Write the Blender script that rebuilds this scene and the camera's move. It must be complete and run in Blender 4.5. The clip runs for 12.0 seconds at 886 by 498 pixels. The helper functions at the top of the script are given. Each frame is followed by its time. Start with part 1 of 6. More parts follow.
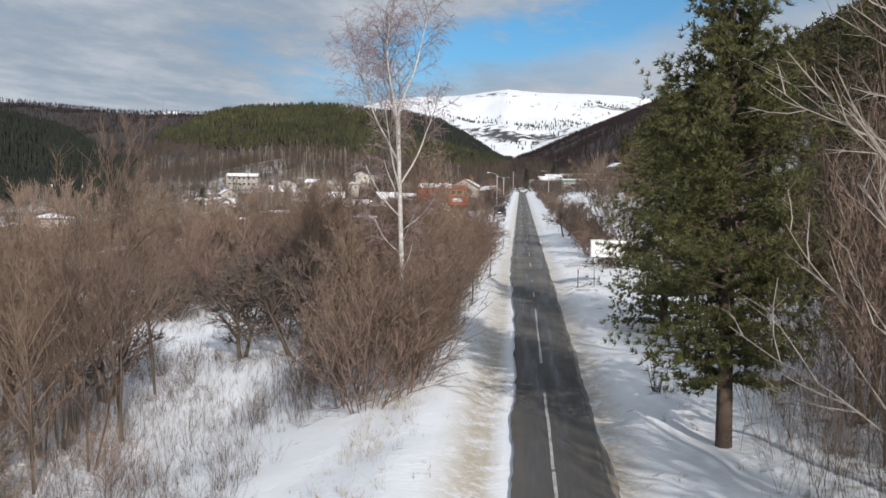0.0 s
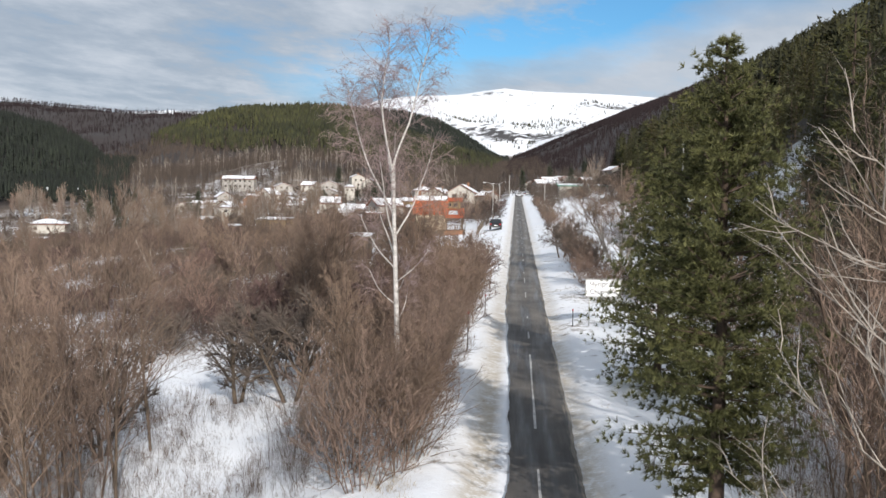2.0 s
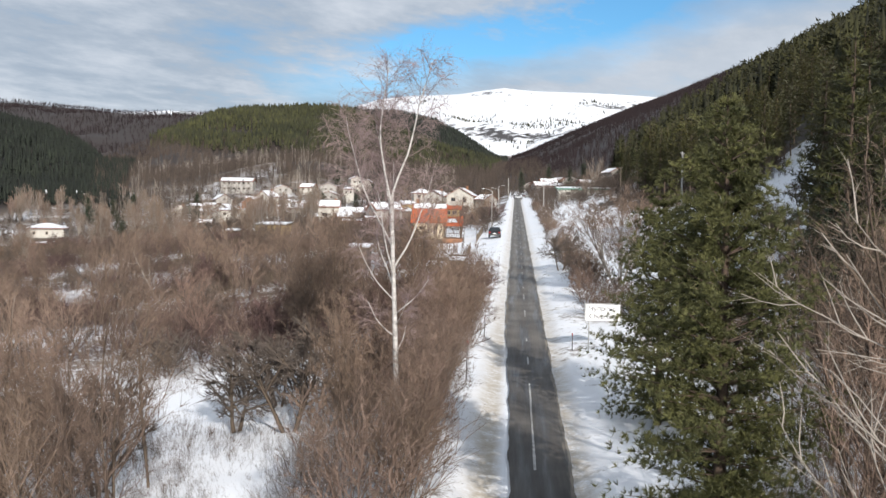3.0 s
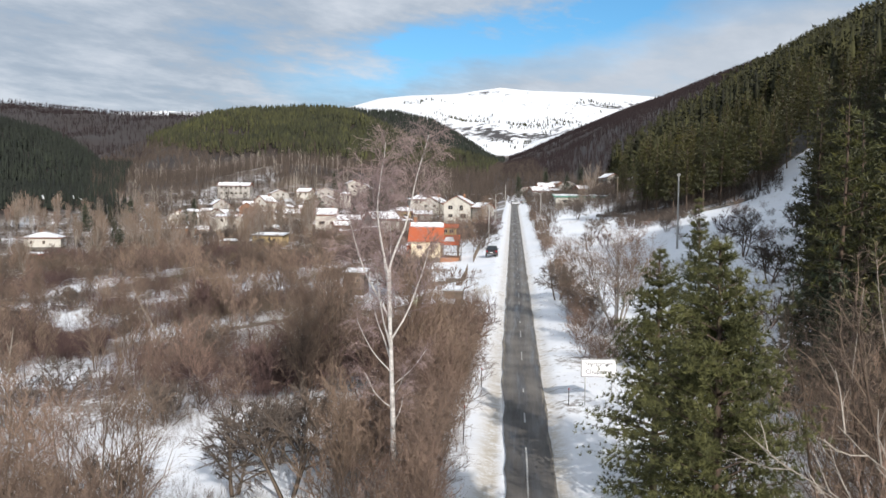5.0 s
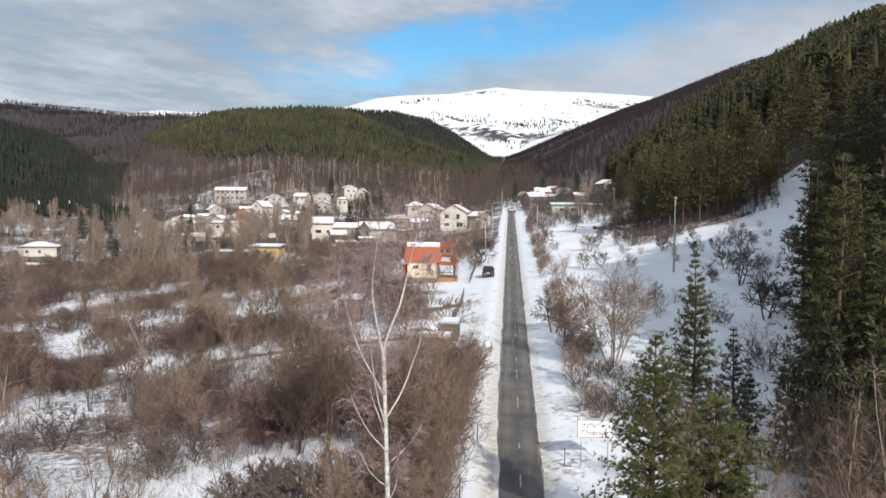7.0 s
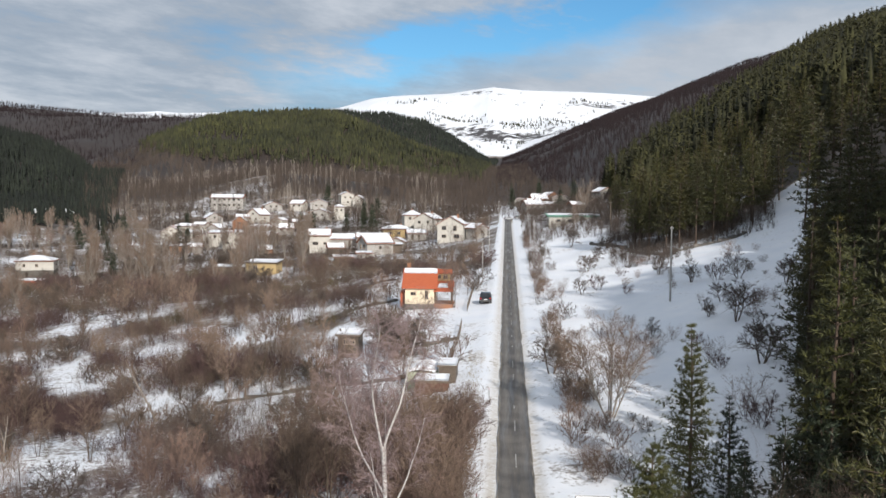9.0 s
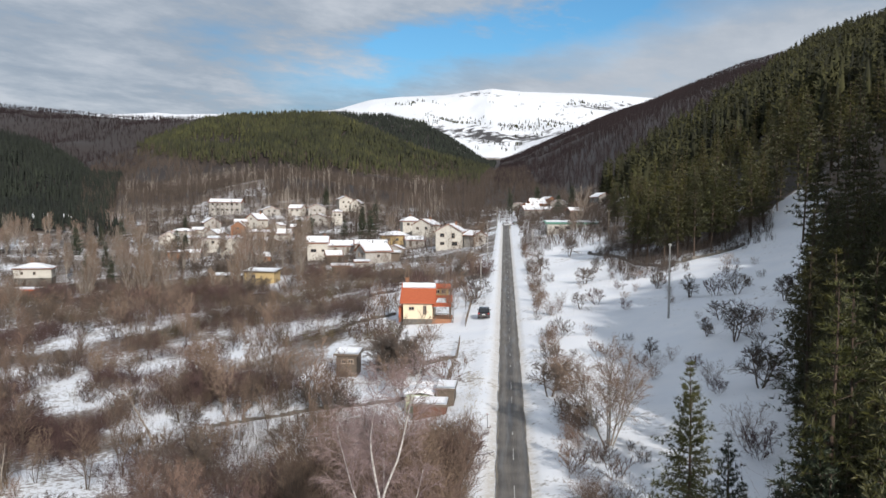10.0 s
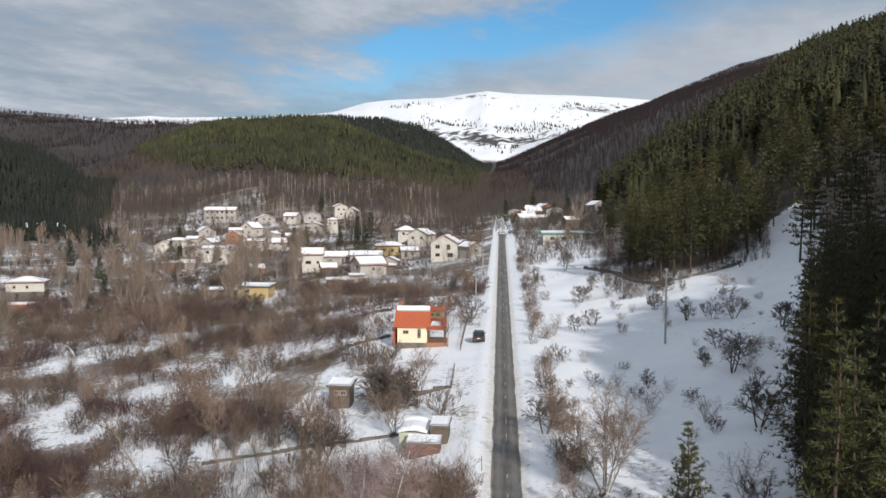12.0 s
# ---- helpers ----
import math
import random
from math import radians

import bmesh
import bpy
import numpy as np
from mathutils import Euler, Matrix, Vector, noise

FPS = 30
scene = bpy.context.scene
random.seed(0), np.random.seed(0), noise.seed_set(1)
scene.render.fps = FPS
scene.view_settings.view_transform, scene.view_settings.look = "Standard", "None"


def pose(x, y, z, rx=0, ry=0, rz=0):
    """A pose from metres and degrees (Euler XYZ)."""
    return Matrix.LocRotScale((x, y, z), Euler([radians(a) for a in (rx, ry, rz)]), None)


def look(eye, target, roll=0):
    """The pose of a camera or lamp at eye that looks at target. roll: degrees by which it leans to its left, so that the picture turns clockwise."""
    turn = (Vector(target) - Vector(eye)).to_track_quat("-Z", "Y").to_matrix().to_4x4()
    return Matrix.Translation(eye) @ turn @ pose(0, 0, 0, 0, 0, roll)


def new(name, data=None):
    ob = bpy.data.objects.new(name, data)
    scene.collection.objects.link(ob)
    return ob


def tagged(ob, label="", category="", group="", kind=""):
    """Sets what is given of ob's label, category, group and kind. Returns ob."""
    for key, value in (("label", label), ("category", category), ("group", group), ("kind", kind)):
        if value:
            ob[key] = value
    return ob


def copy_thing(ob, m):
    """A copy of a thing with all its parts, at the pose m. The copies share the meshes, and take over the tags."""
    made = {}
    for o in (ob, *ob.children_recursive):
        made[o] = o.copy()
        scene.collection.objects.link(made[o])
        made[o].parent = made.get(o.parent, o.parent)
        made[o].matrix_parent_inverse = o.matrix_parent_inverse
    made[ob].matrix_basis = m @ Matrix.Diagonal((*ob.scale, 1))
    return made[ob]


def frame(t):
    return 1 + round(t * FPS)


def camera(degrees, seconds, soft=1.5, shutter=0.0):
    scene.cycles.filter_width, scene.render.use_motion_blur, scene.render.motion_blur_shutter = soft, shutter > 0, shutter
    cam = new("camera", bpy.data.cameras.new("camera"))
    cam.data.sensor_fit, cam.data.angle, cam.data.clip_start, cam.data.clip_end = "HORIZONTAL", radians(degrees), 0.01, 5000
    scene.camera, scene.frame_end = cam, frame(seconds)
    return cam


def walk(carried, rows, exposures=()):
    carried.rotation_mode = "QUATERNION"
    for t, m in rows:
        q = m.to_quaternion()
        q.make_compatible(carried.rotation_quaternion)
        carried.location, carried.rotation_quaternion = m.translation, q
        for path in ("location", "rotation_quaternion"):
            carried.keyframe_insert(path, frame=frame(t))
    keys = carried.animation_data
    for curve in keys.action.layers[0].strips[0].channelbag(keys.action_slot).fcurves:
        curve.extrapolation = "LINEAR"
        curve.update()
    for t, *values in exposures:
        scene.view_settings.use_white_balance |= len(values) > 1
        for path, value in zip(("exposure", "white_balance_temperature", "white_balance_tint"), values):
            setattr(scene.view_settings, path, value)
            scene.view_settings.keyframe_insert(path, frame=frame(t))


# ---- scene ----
cam = camera(51.7, 12.0)
PATH = [
    (0, (0.042, 3.338, 9.864), (0.048, 5.336, 9.777), 0.9),
    (0.5, (0.076, 3.373, 10.303), (0.084, 5.371, 10.216), 0.8),
    (1, (0.068, 3.35, 10.769), (0.078, 5.348, 10.68), 0.8),
    (1.5, (0.076, 3.331, 11.425), (0.087, 5.329, 11.335), 0.9),
    (2, (0.071, 3.329, 12.096), (0.085, 5.327, 12.006), 0.9),
    (2.5, (0.081, 3.452, 12.811), (0.096, 5.45, 12.72), 0.9),
    (3, (0.061, 3.543, 13.444), (0.077, 5.541, 13.353), 0.8),
    (5, (0.036, 3.424, 16.56), (0.058, 5.421, 16.467), 0.7),
    (5.5, (0.031, 3.567, 17.348), (0.054, 5.565, 17.254), 0.7),
    (6, (0.085, 3.645, 18.13), (0.11, 5.642, 18.035), 0.7),
    (6.5, (0.092, 3.705, 18.991), (0.119, 5.703, 18.896), 0.7),
    (7, (0.069, 3.793, 19.874), (0.098, 5.791, 19.779), 0.7),
    (9, (-0.07, 3.547, 24.219), (-0.034, 5.544, 24.122), 0.5),
    (9.5, (-0.106, 3.623, 25.274), (-0.068, 5.621, 25.178), 0.5),
    (10, (-0.099, 3.752, 26.408), (-0.059, 5.749, 26.313), 0.5),
    (10.5, (-0.054, 3.975, 27.518), (-0.012, 5.972, 27.423), 0.5),
    (11, (0.034, 4.391, 28.513), (0.078, 6.388, 28.42), 0.4),
    (11.5, (0.145, 4.88, 29.246), (0.191, 6.877, 29.155), 0.4),
    (12, (0.228, 5.306, 29.63), (0.276, 7.303, 29.539), 0.3),
]
# the exposure drifts a little; white balance slightly cool
EXPOSURES = [(0.0, -0.09, 6300.0, 10.0), (1.5, 0.07, 6300.0, 10.0), (3.0, 0.23, 6300.0, 10.0), (6.0, 0.18, 6300.0, 10.0), (9.0, 0.02, 6300.0, 10.0), (12.0, -0.10, 6300.0, 10.0)]
walk(cam, [(t, look(eye, target, roll)) for t, eye, target, roll in PATH], EXPOSURES)

# ---- world, sun ----
SUN_AZ, SUN_EL = 17.0, 25.0          # degrees to the right of straight behind, height
sun_dir = Vector((math.sin(radians(SUN_AZ)) * math.cos(radians(SUN_EL)), -math.cos(radians(SUN_AZ)) * math.cos(radians(SUN_EL)), math.sin(radians(SUN_EL))))
sun = new("sun", bpy.data.lights.new("sun", "SUN"))
sun.data.energy, sun.data.angle, sun.data.color = 4.75, radians(0.6), (1.0, 0.93, 0.85)
sun.matrix_world = look(sun_dir * 100, (0, 0, 0))


class Nodes:
    """A short way to write node trees."""

    def __init__(self, tree):
        self.tree = tree
        tree.nodes.clear()

    def add(self, kind, inputs=(), **props):
        n = self.tree.nodes.new(kind)
        for k, v in props.items():
            setattr(n, k, v)
        for k, v in dict(inputs).items():
            if isinstance(v, bpy.types.NodeSocket):
                self.tree.links.new(v, n.inputs[k])
            else:
                n.inputs[k].default_value = v
        return n

    def math(self, op, a, b=0.0, c=0.0, clamp=False):
        return self.add("ShaderNodeMath", {0: a, 1: b, 2: c}, operation=op, use_clamp=clamp).outputs[0]

    def noise(self, vec, scale, detail=4.0, rough=0.55, lac=2.0):
        return self.add("ShaderNodeTexNoise", {"Vector": vec, "Scale": scale, "Detail": detail, "Roughness": rough, "Lacunarity": lac}).outputs["Fac"]

    def ramp(self, fac, stops):
        n = self.add("ShaderNodeValToRGB", {0: fac})
        e = n.color_ramp.elements
        while len(e) < len(stops):
            e.new(0.5)
        for k, (p, c) in zip(e, stops):
            k.position, k.color = p, (*c, 1.0) if isinstance(c, tuple) else (c, c, c, 1.0)
        return n.outputs[0]

    def mix(self, fac, a, b, blend="MIX"):
        n = self.add("ShaderNodeMix", data_type="RGBA", blend_type=blend)
        for i, v in ((0, fac), (6, a), (7, b)):
            if isinstance(v, bpy.types.NodeSocket):
                self.tree.links.new(v, n.inputs[i])
            else:
                n.inputs[i].default_value = v if i == 0 else (*v, 1.0)
        return n.outputs[2]


def make_sky():
    w = bpy.data.worlds.new("sky")
    w.use_nodes = True
    scene.world = w
    N = Nodes(w.node_tree)
    sky = N.add("ShaderNodeTexSky", sky_type="NISHITA", sun_disc=False, sun_elevation=radians(SUN_EL), sun_rotation=radians(180 - SUN_AZ), altitude=700.0)
    blue = N.mix(1.0, sky.outputs[0], (0.080, 0.138, 0.168), "MULTIPLY")
    co = N.add("ShaderNodeTexCoord").outputs["Generated"]
    sep = N.add("ShaderNodeSeparateXYZ", {0: co})
    x, y, z = sep.outputs
    zz = N.math("ADD", N.math("MAXIMUM", z, 0.0), 0.10)
    px, py = N.math("DIVIDE", x, zz), N.math("DIVIDE", y, zz)
    flat = N.add("ShaderNodeCombineXYZ", {0: px, 1: N.math("MULTIPLY", py, 0.8), 2: 0.0}).outputs[0]
    wisp = N.add("ShaderNodeCombineXYZ", {0: N.math("MULTIPLY", px, 0.95), 1: N.math("MULTIPLY_ADD", px, -0.30, N.math("MULTIPLY", py, 0.75)), 2: 3.0}).outputs[0]
    big = N.noise(flat, 0.75, 7.0, 0.6)
    fine = N.noise(wisp, 1.9, 8.0, 0.62)
    # a streak of open sky that rises from over the hills towards the wooded slope
    bear = N.math("DIVIDE", x, N.math("MAXIMUM", y, 0.05))
    line = N.math("MINIMUM", N.math("MULTIPLY_ADD", bear, 0.20, 0.160), 0.225)
    off = N.math("DIVIDE", N.math("SUBTRACT", z, line), 0.034)
    off = N.math("ADD", off, N.math("MULTIPLY", N.math("SUBTRACT", fine, 0.5), 4.2))
    band = N.math("EXPONENT", N.math("MULTIPLY", N.math("MULTIPLY", off, off), -1.0))
    ends = N.math("DIVIDE", N.math("SUBTRACT", bear, 0.10), 0.27)
    ends = N.math("EXPONENT", N.math("MULTIPLY", N.math("POWER", N.math("ABSOLUTE", ends), 4.0), -1.0))
    ahead = N.math("GREATER_THAN", y, 0.0)
    gap = N.math("MULTIPLY", N.math("MULTIPLY", band, ends), ahead)
    cover = N.math("SUBTRACT", N.math("MULTIPLY_ADD", fine, 0.5, N.math("MULTIPLY", big, 0.5)), N.math("MULTIPLY", gap, 0.30))
    fac = N.ramp(cover, [(0.20, 0.0), (0.33, 0.55), (0.47, 0.97)])
    lit = N.ramp(N.math("MULTIPLY_ADD", fine, 0.62, N.math("MULTIPLY", big, 0.38)), [(0.36, (0.40, 0.475, 0.58)), (0.48, (0.56, 0.63, 0.72)), (0.60, (0.84, 0.88, 0.94))])
    # thinner, brighter cloud over the mountain
    thin = N.math("MULTIPLY", N.math("MULTIPLY", N.ramp(bear, [(0.0, 0.0), (0.22, 0.75)]), N.ramp(z, [(0.12, 1.0), (0.24, 0.2)])), ahead)
    lit = N.mix(thin, lit, (0.80, 0.84, 0.90))
    out = N.add("ShaderNodeBackground", {0: N.mix(fac, blue, lit), 1: 0.69})
    N.add("ShaderNodeOutputWorld", {0: out.outputs[0]})


make_sky()


# ---- materials ----
def surface(name, low, high, scale=4.0, rough=0.8, bump=0.3, vary=0.25, island=False, metal=0.0, fine=8.0, stretch=(1, 1, 1), tints=None):
    """Colour between low and high by coarse and fine noise, object to object variation, fine relief."""
    m = bpy.data.materials.new(name)
    m.use_nodes = True
    N = Nodes(m.node_tree)
    co = N.add("ShaderNodeTexCoord").outputs["Object"]
    rnd = N.add("ShaderNodeNewGeometry").outputs["Random Per Island"] if island else N.add("ShaderNodeObjectInfo").outputs["Random"]
    co = N.add("ShaderNodeVectorMath", {0: co, 1: stretch}, operation="MULTIPLY").outputs[0]
    a = N.noise(co, scale, 5.0)
    b = N.noise(co, scale * fine, 3.0)
    f = N.math("MULTIPLY_ADD", b, 0.45, N.math("MULTIPLY", a, 0.55))
    col = N.ramp(f, [(0.32, low), (0.68, high)])
    if tints:
        tint = N.ramp(rnd, [(k / max(1, len(tints) - 1), t) for k, t in enumerate(tints)])
        col = N.mix(1.0, col, tint, "MULTIPLY")
    val = N.math("MULTIPLY_ADD", N.math("FRACT", N.math("MULTIPLY", rnd, 7.31)), vary * 2, 1.0 - vary)
    hsv = N.add("ShaderNodeHueSaturation", {"Value": val, "Color": col})
    p = N.add("ShaderNodeBsdfPrincipled", {"Base Color": hsv.outputs[0], "Roughness": rough, "Metallic": metal})
    if bump:
        bm = N.add("ShaderNodeBump", {"Strength": bump, "Distance": 0.03, "Height": f})
        N.tree.links.new(bm.outputs[0], p.inputs["Normal"])
    N.add("ShaderNodeOutputMaterial", {0: p.outputs[0]})
    return m


def snowy_ground():
    """Snow with fallen leaves, dead grass and rock showing where the sheet's 'bare' value is high; darkened as wood
    shade where highest.
    """
    m = bpy.data.materials.new("snowy_ground")
    m.use_nodes = True
    N = Nodes(m.node_tree)
    co = N.add("ShaderNodeTexCoord").outputs["Object"]
    bare = N.add("ShaderNodeAttribute", attribute_name="bare").outputs["Fac"]
    slush = N.add("ShaderNodeAttribute", attribute_name="slush").outputs["Fac"]
    n1 = N.noise(co, 0.16, 6.0, 0.6)
    n2 = N.noise(co, 1.7, 5.0, 0.65)
    n3 = N.noise(co, 9.0, 3.0, 0.6)
    n0 = N.noise(co, 0.012, 6.0, 0.65)
    k = N.math("ADD", N.math("MULTIPLY", n1, 0.34), N.math("ADD", N.math("MULTIPLY", n2, 0.50), N.math("MULTIPLY", n0, 0.16)))
    f = N.math("ADD", k, N.math("MULTIPLY_ADD", bare, 0.62, -0.74))
    litter = N.ramp(f, [(0.0, 0.0), (0.06, 0.75), (0.16, 1.0)])
    snow = N.ramp(n1, [(0.3, (0.76, 0.79, 0.84)), (0.7, (0.87, 0.88, 0.90))])
    dirt = N.ramp(n2, [(0.3, (0.062, 0.041, 0.027)), (0.55, (0.130, 0.090, 0.058)), (0.75, (0.100, 0.078, 0.044))])
    # deep litter under woods, near black to hold the shade between trees
    shaded_mould = N.ramp(n2, [(0.3, (0.020, 0.014, 0.012)), (0.7, (0.045, 0.033, 0.027))])
    dirt = N.mix(N.ramp(bare, [(0.62, 0.0), (0.82, 1.0)]), dirt, shaded_mould)
    col = N.mix(litter, snow, dirt)
    sf = N.math("MULTIPLY", slush, N.ramp(N.math("MULTIPLY_ADD", n3, 0.4, N.math("MULTIPLY", n2, 0.6)), [(0.36, 0.15), (0.5, 0.8), (0.62, 1.0)]), clamp=True)
    col = N.mix(sf, col, (0.44, 0.38, 0.29))
    far = N.add("ShaderNodeAttribute", attribute_name="crag").outputs["Fac"]
    big = N.math("ADD", N.math("MULTIPLY", N.noise(co, 0.006, 5.0, 0.65), 0.6), N.math("MULTIPLY", N.noise(co, 0.035, 3.0, 0.6), 0.4))
    crag = N.ramp(N.math("MULTIPLY", N.math("SUBTRACT", N.math("MULTIPLY_ADD", far, 0.35, big), 0.70), 4.0), [(0.0, 0.0), (0.25, 1.0)])
    col = N.mix(crag, col, (0.055, 0.05, 0.05))
    h = N.math("ADD", N.math("MULTIPLY", n2, 0.8), N.math("MULTIPLY", n3, 0.3))
    p = N.add("ShaderNodeBsdfPrincipled", {"Base Color": col, "Roughness": 0.7})
    bm = N.add("ShaderNodeBump", {"Strength": 0.5, "Distance": 0.12, "Height": h})
    N.tree.links.new(bm.outputs[0], p.inputs["Normal"])
    N.add("ShaderNodeOutputMaterial", {0: p.outputs[0]})
    return m


def asphalt_wet():
    m = bpy.data.materials.new("asphalt")
    m.use_nodes = True
    N = Nodes(m.node_tree)
    co = N.add("ShaderNodeTexCoord").outputs["Object"]
    # distance from the middle line: the road runs straight
    sep = N.add("ShaderNodeSeparateXYZ", {0: co}).outputs
    mid = N.math("SUBTRACT", sep[0], N.math("MULTIPLY_ADD", sep[1], 0.0866, 3.0 - 0.0866 * 29.0))
    st = N.add("ShaderNodeCombineXYZ", {0: mid, 1: N.math("MULTIPLY", sep[1], 0.06), 2: 0.0}).outputs[0]
    damp = N.noise(st, 1.6, 6.0, 0.62)
    fine = N.noise(st, 9.0, 3.0, 0.6)
    grain = N.noise(co, 45.0, 2.0)
    patch = N.noise(co, 0.22, 5.0, 0.6)
    # wheel tracks dry out first, the crown and the edges stay damp
    track = N.math("ABSOLUTE", N.math("SUBTRACT", N.math("ABSOLUTE", mid), 0.68))
    dry = N.ramp(N.math("ADD", track, N.math("MULTIPLY", N.math("SUBTRACT", damp, 0.5), 0.9)), [(0.05, 1.0), (0.45, 0.0)])
    col = N.ramp(N.math("ADD", N.math("MULTIPLY", damp, 0.45), N.math("ADD", N.math("MULTIPLY", patch, 0.4), N.math("MULTIPLY", fine, 0.15))), [(0.38, (0.040, 0.036, 0.034)), (0.5, (0.098, 0.088, 0.079)), (0.62, (0.20, 0.182, 0.160))])
    # near stretch coloured darker for damp and tree shade, paler farther along the road
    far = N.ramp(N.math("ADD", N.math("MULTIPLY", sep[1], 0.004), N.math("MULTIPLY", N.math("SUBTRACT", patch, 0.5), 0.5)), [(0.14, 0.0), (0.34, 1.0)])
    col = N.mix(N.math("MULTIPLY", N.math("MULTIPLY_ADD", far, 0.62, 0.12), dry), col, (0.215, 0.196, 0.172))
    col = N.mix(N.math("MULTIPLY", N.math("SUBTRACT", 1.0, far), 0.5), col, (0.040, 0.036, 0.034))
    col = N.mix(0.22, col, N.ramp(grain, [(0.3, 0.02), (0.7, 0.12)]))
    # thawing slush and grit along the edges
    edge = N.math("SUBTRACT", N.math("ADD", N.math("ABSOLUTE", mid), N.math("MULTIPLY", N.math("SUBTRACT", fine, 0.5), 0.7)), 1.12)
    col = N.mix(N.ramp(edge, [(0.0, 0.0), (0.22, 0.75)]), col, (0.33, 0.285, 0.22))
    rough = N.ramp(damp, [(0.36, 0.42), (0.58, 0.9)])
    p = N.add("ShaderNodeBsdfPrincipled", {"Base Color": col, "Roughness": rough})
    bm = N.add("ShaderNodeBump", {"Strength": 0.25, "Distance": 0.01, "Height": grain})
    N.tree.links.new(bm.outputs[0], p.inputs["Normal"])
    N.add("ShaderNodeOutputMaterial", {0: p.outputs[0]})
    return m


M_GROUND, M_ASPHALT = snowy_ground(), asphalt_wet()
M_SNOW = surface("snow_cover", (0.78, 0.80, 0.84), (0.88, 0.89, 0.91), 0.8, 0.7, 0.5, 0.03)
M_LINE = surface("worn_road_paint", (0.16, 0.155, 0.15), (0.62, 0.61, 0.58), 5.0, 0.6, 0.1, 0.05)
BROWNS = [(1.0, 0.90, 0.80), (1.02, 0.95, 0.80), (0.98, 0.84, 0.78), (1.12, 1.04, 0.92), (0.85, 0.76, 0.70), (1.08, 0.98, 0.80)]
M_BARK = surface("grey_brown_bark", (0.058, 0.046, 0.038), (0.150, 0.120, 0.096), 6.0, 0.9, 0.5, 0.2, tints=BROWNS)
M_TWIG = surface("bare_twigs", (0.100, 0.074, 0.061), (0.245, 0.190, 0.160), 2.0, 0.85, 0.0, 0.32, tints=BROWNS)
M_DARKTWIG = surface("dark_fruit_twigs", (0.062, 0.048, 0.040), (0.135, 0.108, 0.088), 2.0, 0.9, 0.0, 0.2)
M_REDTWIG = surface("reddish_twigs", (0.062, 0.036, 0.033), (0.130, 0.080, 0.072), 2.0, 0.85, 0.0, 0.2)
M_PALE = surface("pale_grey_bark", (0.20, 0.172, 0.145), (0.38, 0.335, 0.285), 5.0, 0.85, 0.3, 0.12)
M_BIRCH = surface("white_birch_bark", (0.22, 0.20, 0.18), (0.72, 0.69, 0.66), 3.0, 0.7, 0.3, 0.05, stretch=(1, 1, 3))
M_BIRCHTWIG = surface("birch_twigs", (0.19, 0.135, 0.13), (0.34, 0.255, 0.245), 2.0, 0.8, 0.0, 0.08)
M_PINEBARK = surface("pine_bark", (0.038, 0.028, 0.022), (0.105, 0.070, 0.048), 5.0, 0.9, 0.5, 0.2)
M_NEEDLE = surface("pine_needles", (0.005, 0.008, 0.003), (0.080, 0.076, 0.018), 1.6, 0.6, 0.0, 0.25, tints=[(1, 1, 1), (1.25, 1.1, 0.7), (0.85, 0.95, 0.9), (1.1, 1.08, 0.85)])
# paler needle copy: sun on the pines near the road put into the colour
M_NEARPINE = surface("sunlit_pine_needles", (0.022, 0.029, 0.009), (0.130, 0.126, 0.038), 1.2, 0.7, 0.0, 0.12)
M_SPRUCE = surface("spruce_needles", (0.010, 0.018, 0.010), (0.044, 0.058, 0.024), 1.6, 0.6, 0.0, 0.2)
M_FARPINE = surface("far_conifers", (0.004, 0.006, 0.0025), (0.054, 0.052, 0.013), 0.02, 0.9, 0.0, 0.45, island=True, fine=3.0)
# paler olive copy for the sunlit hill, darker copy for the hills in shade
M_HILLPINE = surface("olive_hill_conifers", (0.009, 0.012, 0.004), (0.060, 0.060, 0.018), 0.012, 0.9, 0.0, 0.4, island=True, fine=4.0)
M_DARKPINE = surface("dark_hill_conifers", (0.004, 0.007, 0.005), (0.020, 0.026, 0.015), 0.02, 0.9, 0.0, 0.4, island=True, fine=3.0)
# near black: the canopy's own shadow is put into the base colour
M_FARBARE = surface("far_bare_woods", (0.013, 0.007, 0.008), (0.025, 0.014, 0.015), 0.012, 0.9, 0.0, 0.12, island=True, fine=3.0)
M_GREYWOOD = surface("grey_brown_woods", (0.036, 0.026, 0.021), (0.105, 0.080, 0.063), 0.02, 0.9, 0.0, 0.3, island=True, fine=3.0)
M_SCRUB = surface("leafless_scrub", (0.072, 0.051, 0.040), (0.175, 0.130, 0.098), 0.05, 0.9, 0.0, 0.3, island=True, fine=4.0)
M_OLIVESCRUB = surface("olive_brown_scrub", (0.066, 0.050, 0.027), (0.160, 0.124, 0.070), 0.05, 0.9, 0.0, 0.3, island=True, fine=4.0)
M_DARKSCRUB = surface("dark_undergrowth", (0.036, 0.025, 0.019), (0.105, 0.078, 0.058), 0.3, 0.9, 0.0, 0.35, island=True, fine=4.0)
M_REDSCRUB = surface("reddish_scrub", (0.045, 0.025, 0.024), (0.105, 0.062, 0.056), 0.05, 0.9, 0.0, 0.3, island=True, fine=4.0)
M_DRYGRASS = surface("dry_grass", (0.20, 0.15, 0.085), (0.38, 0.30, 0.18), 3.0, 0.9, 0.0, 0.2)


# ---- terrain ----
def sstep(a, b, v):
    t = np.clip((v - a) / (b - a), 0.0, 1.0)
    return t * t * (3 - 2 * t)


def road_x(y):
    return 3.0 + 0.0866 * (y - 29.0)


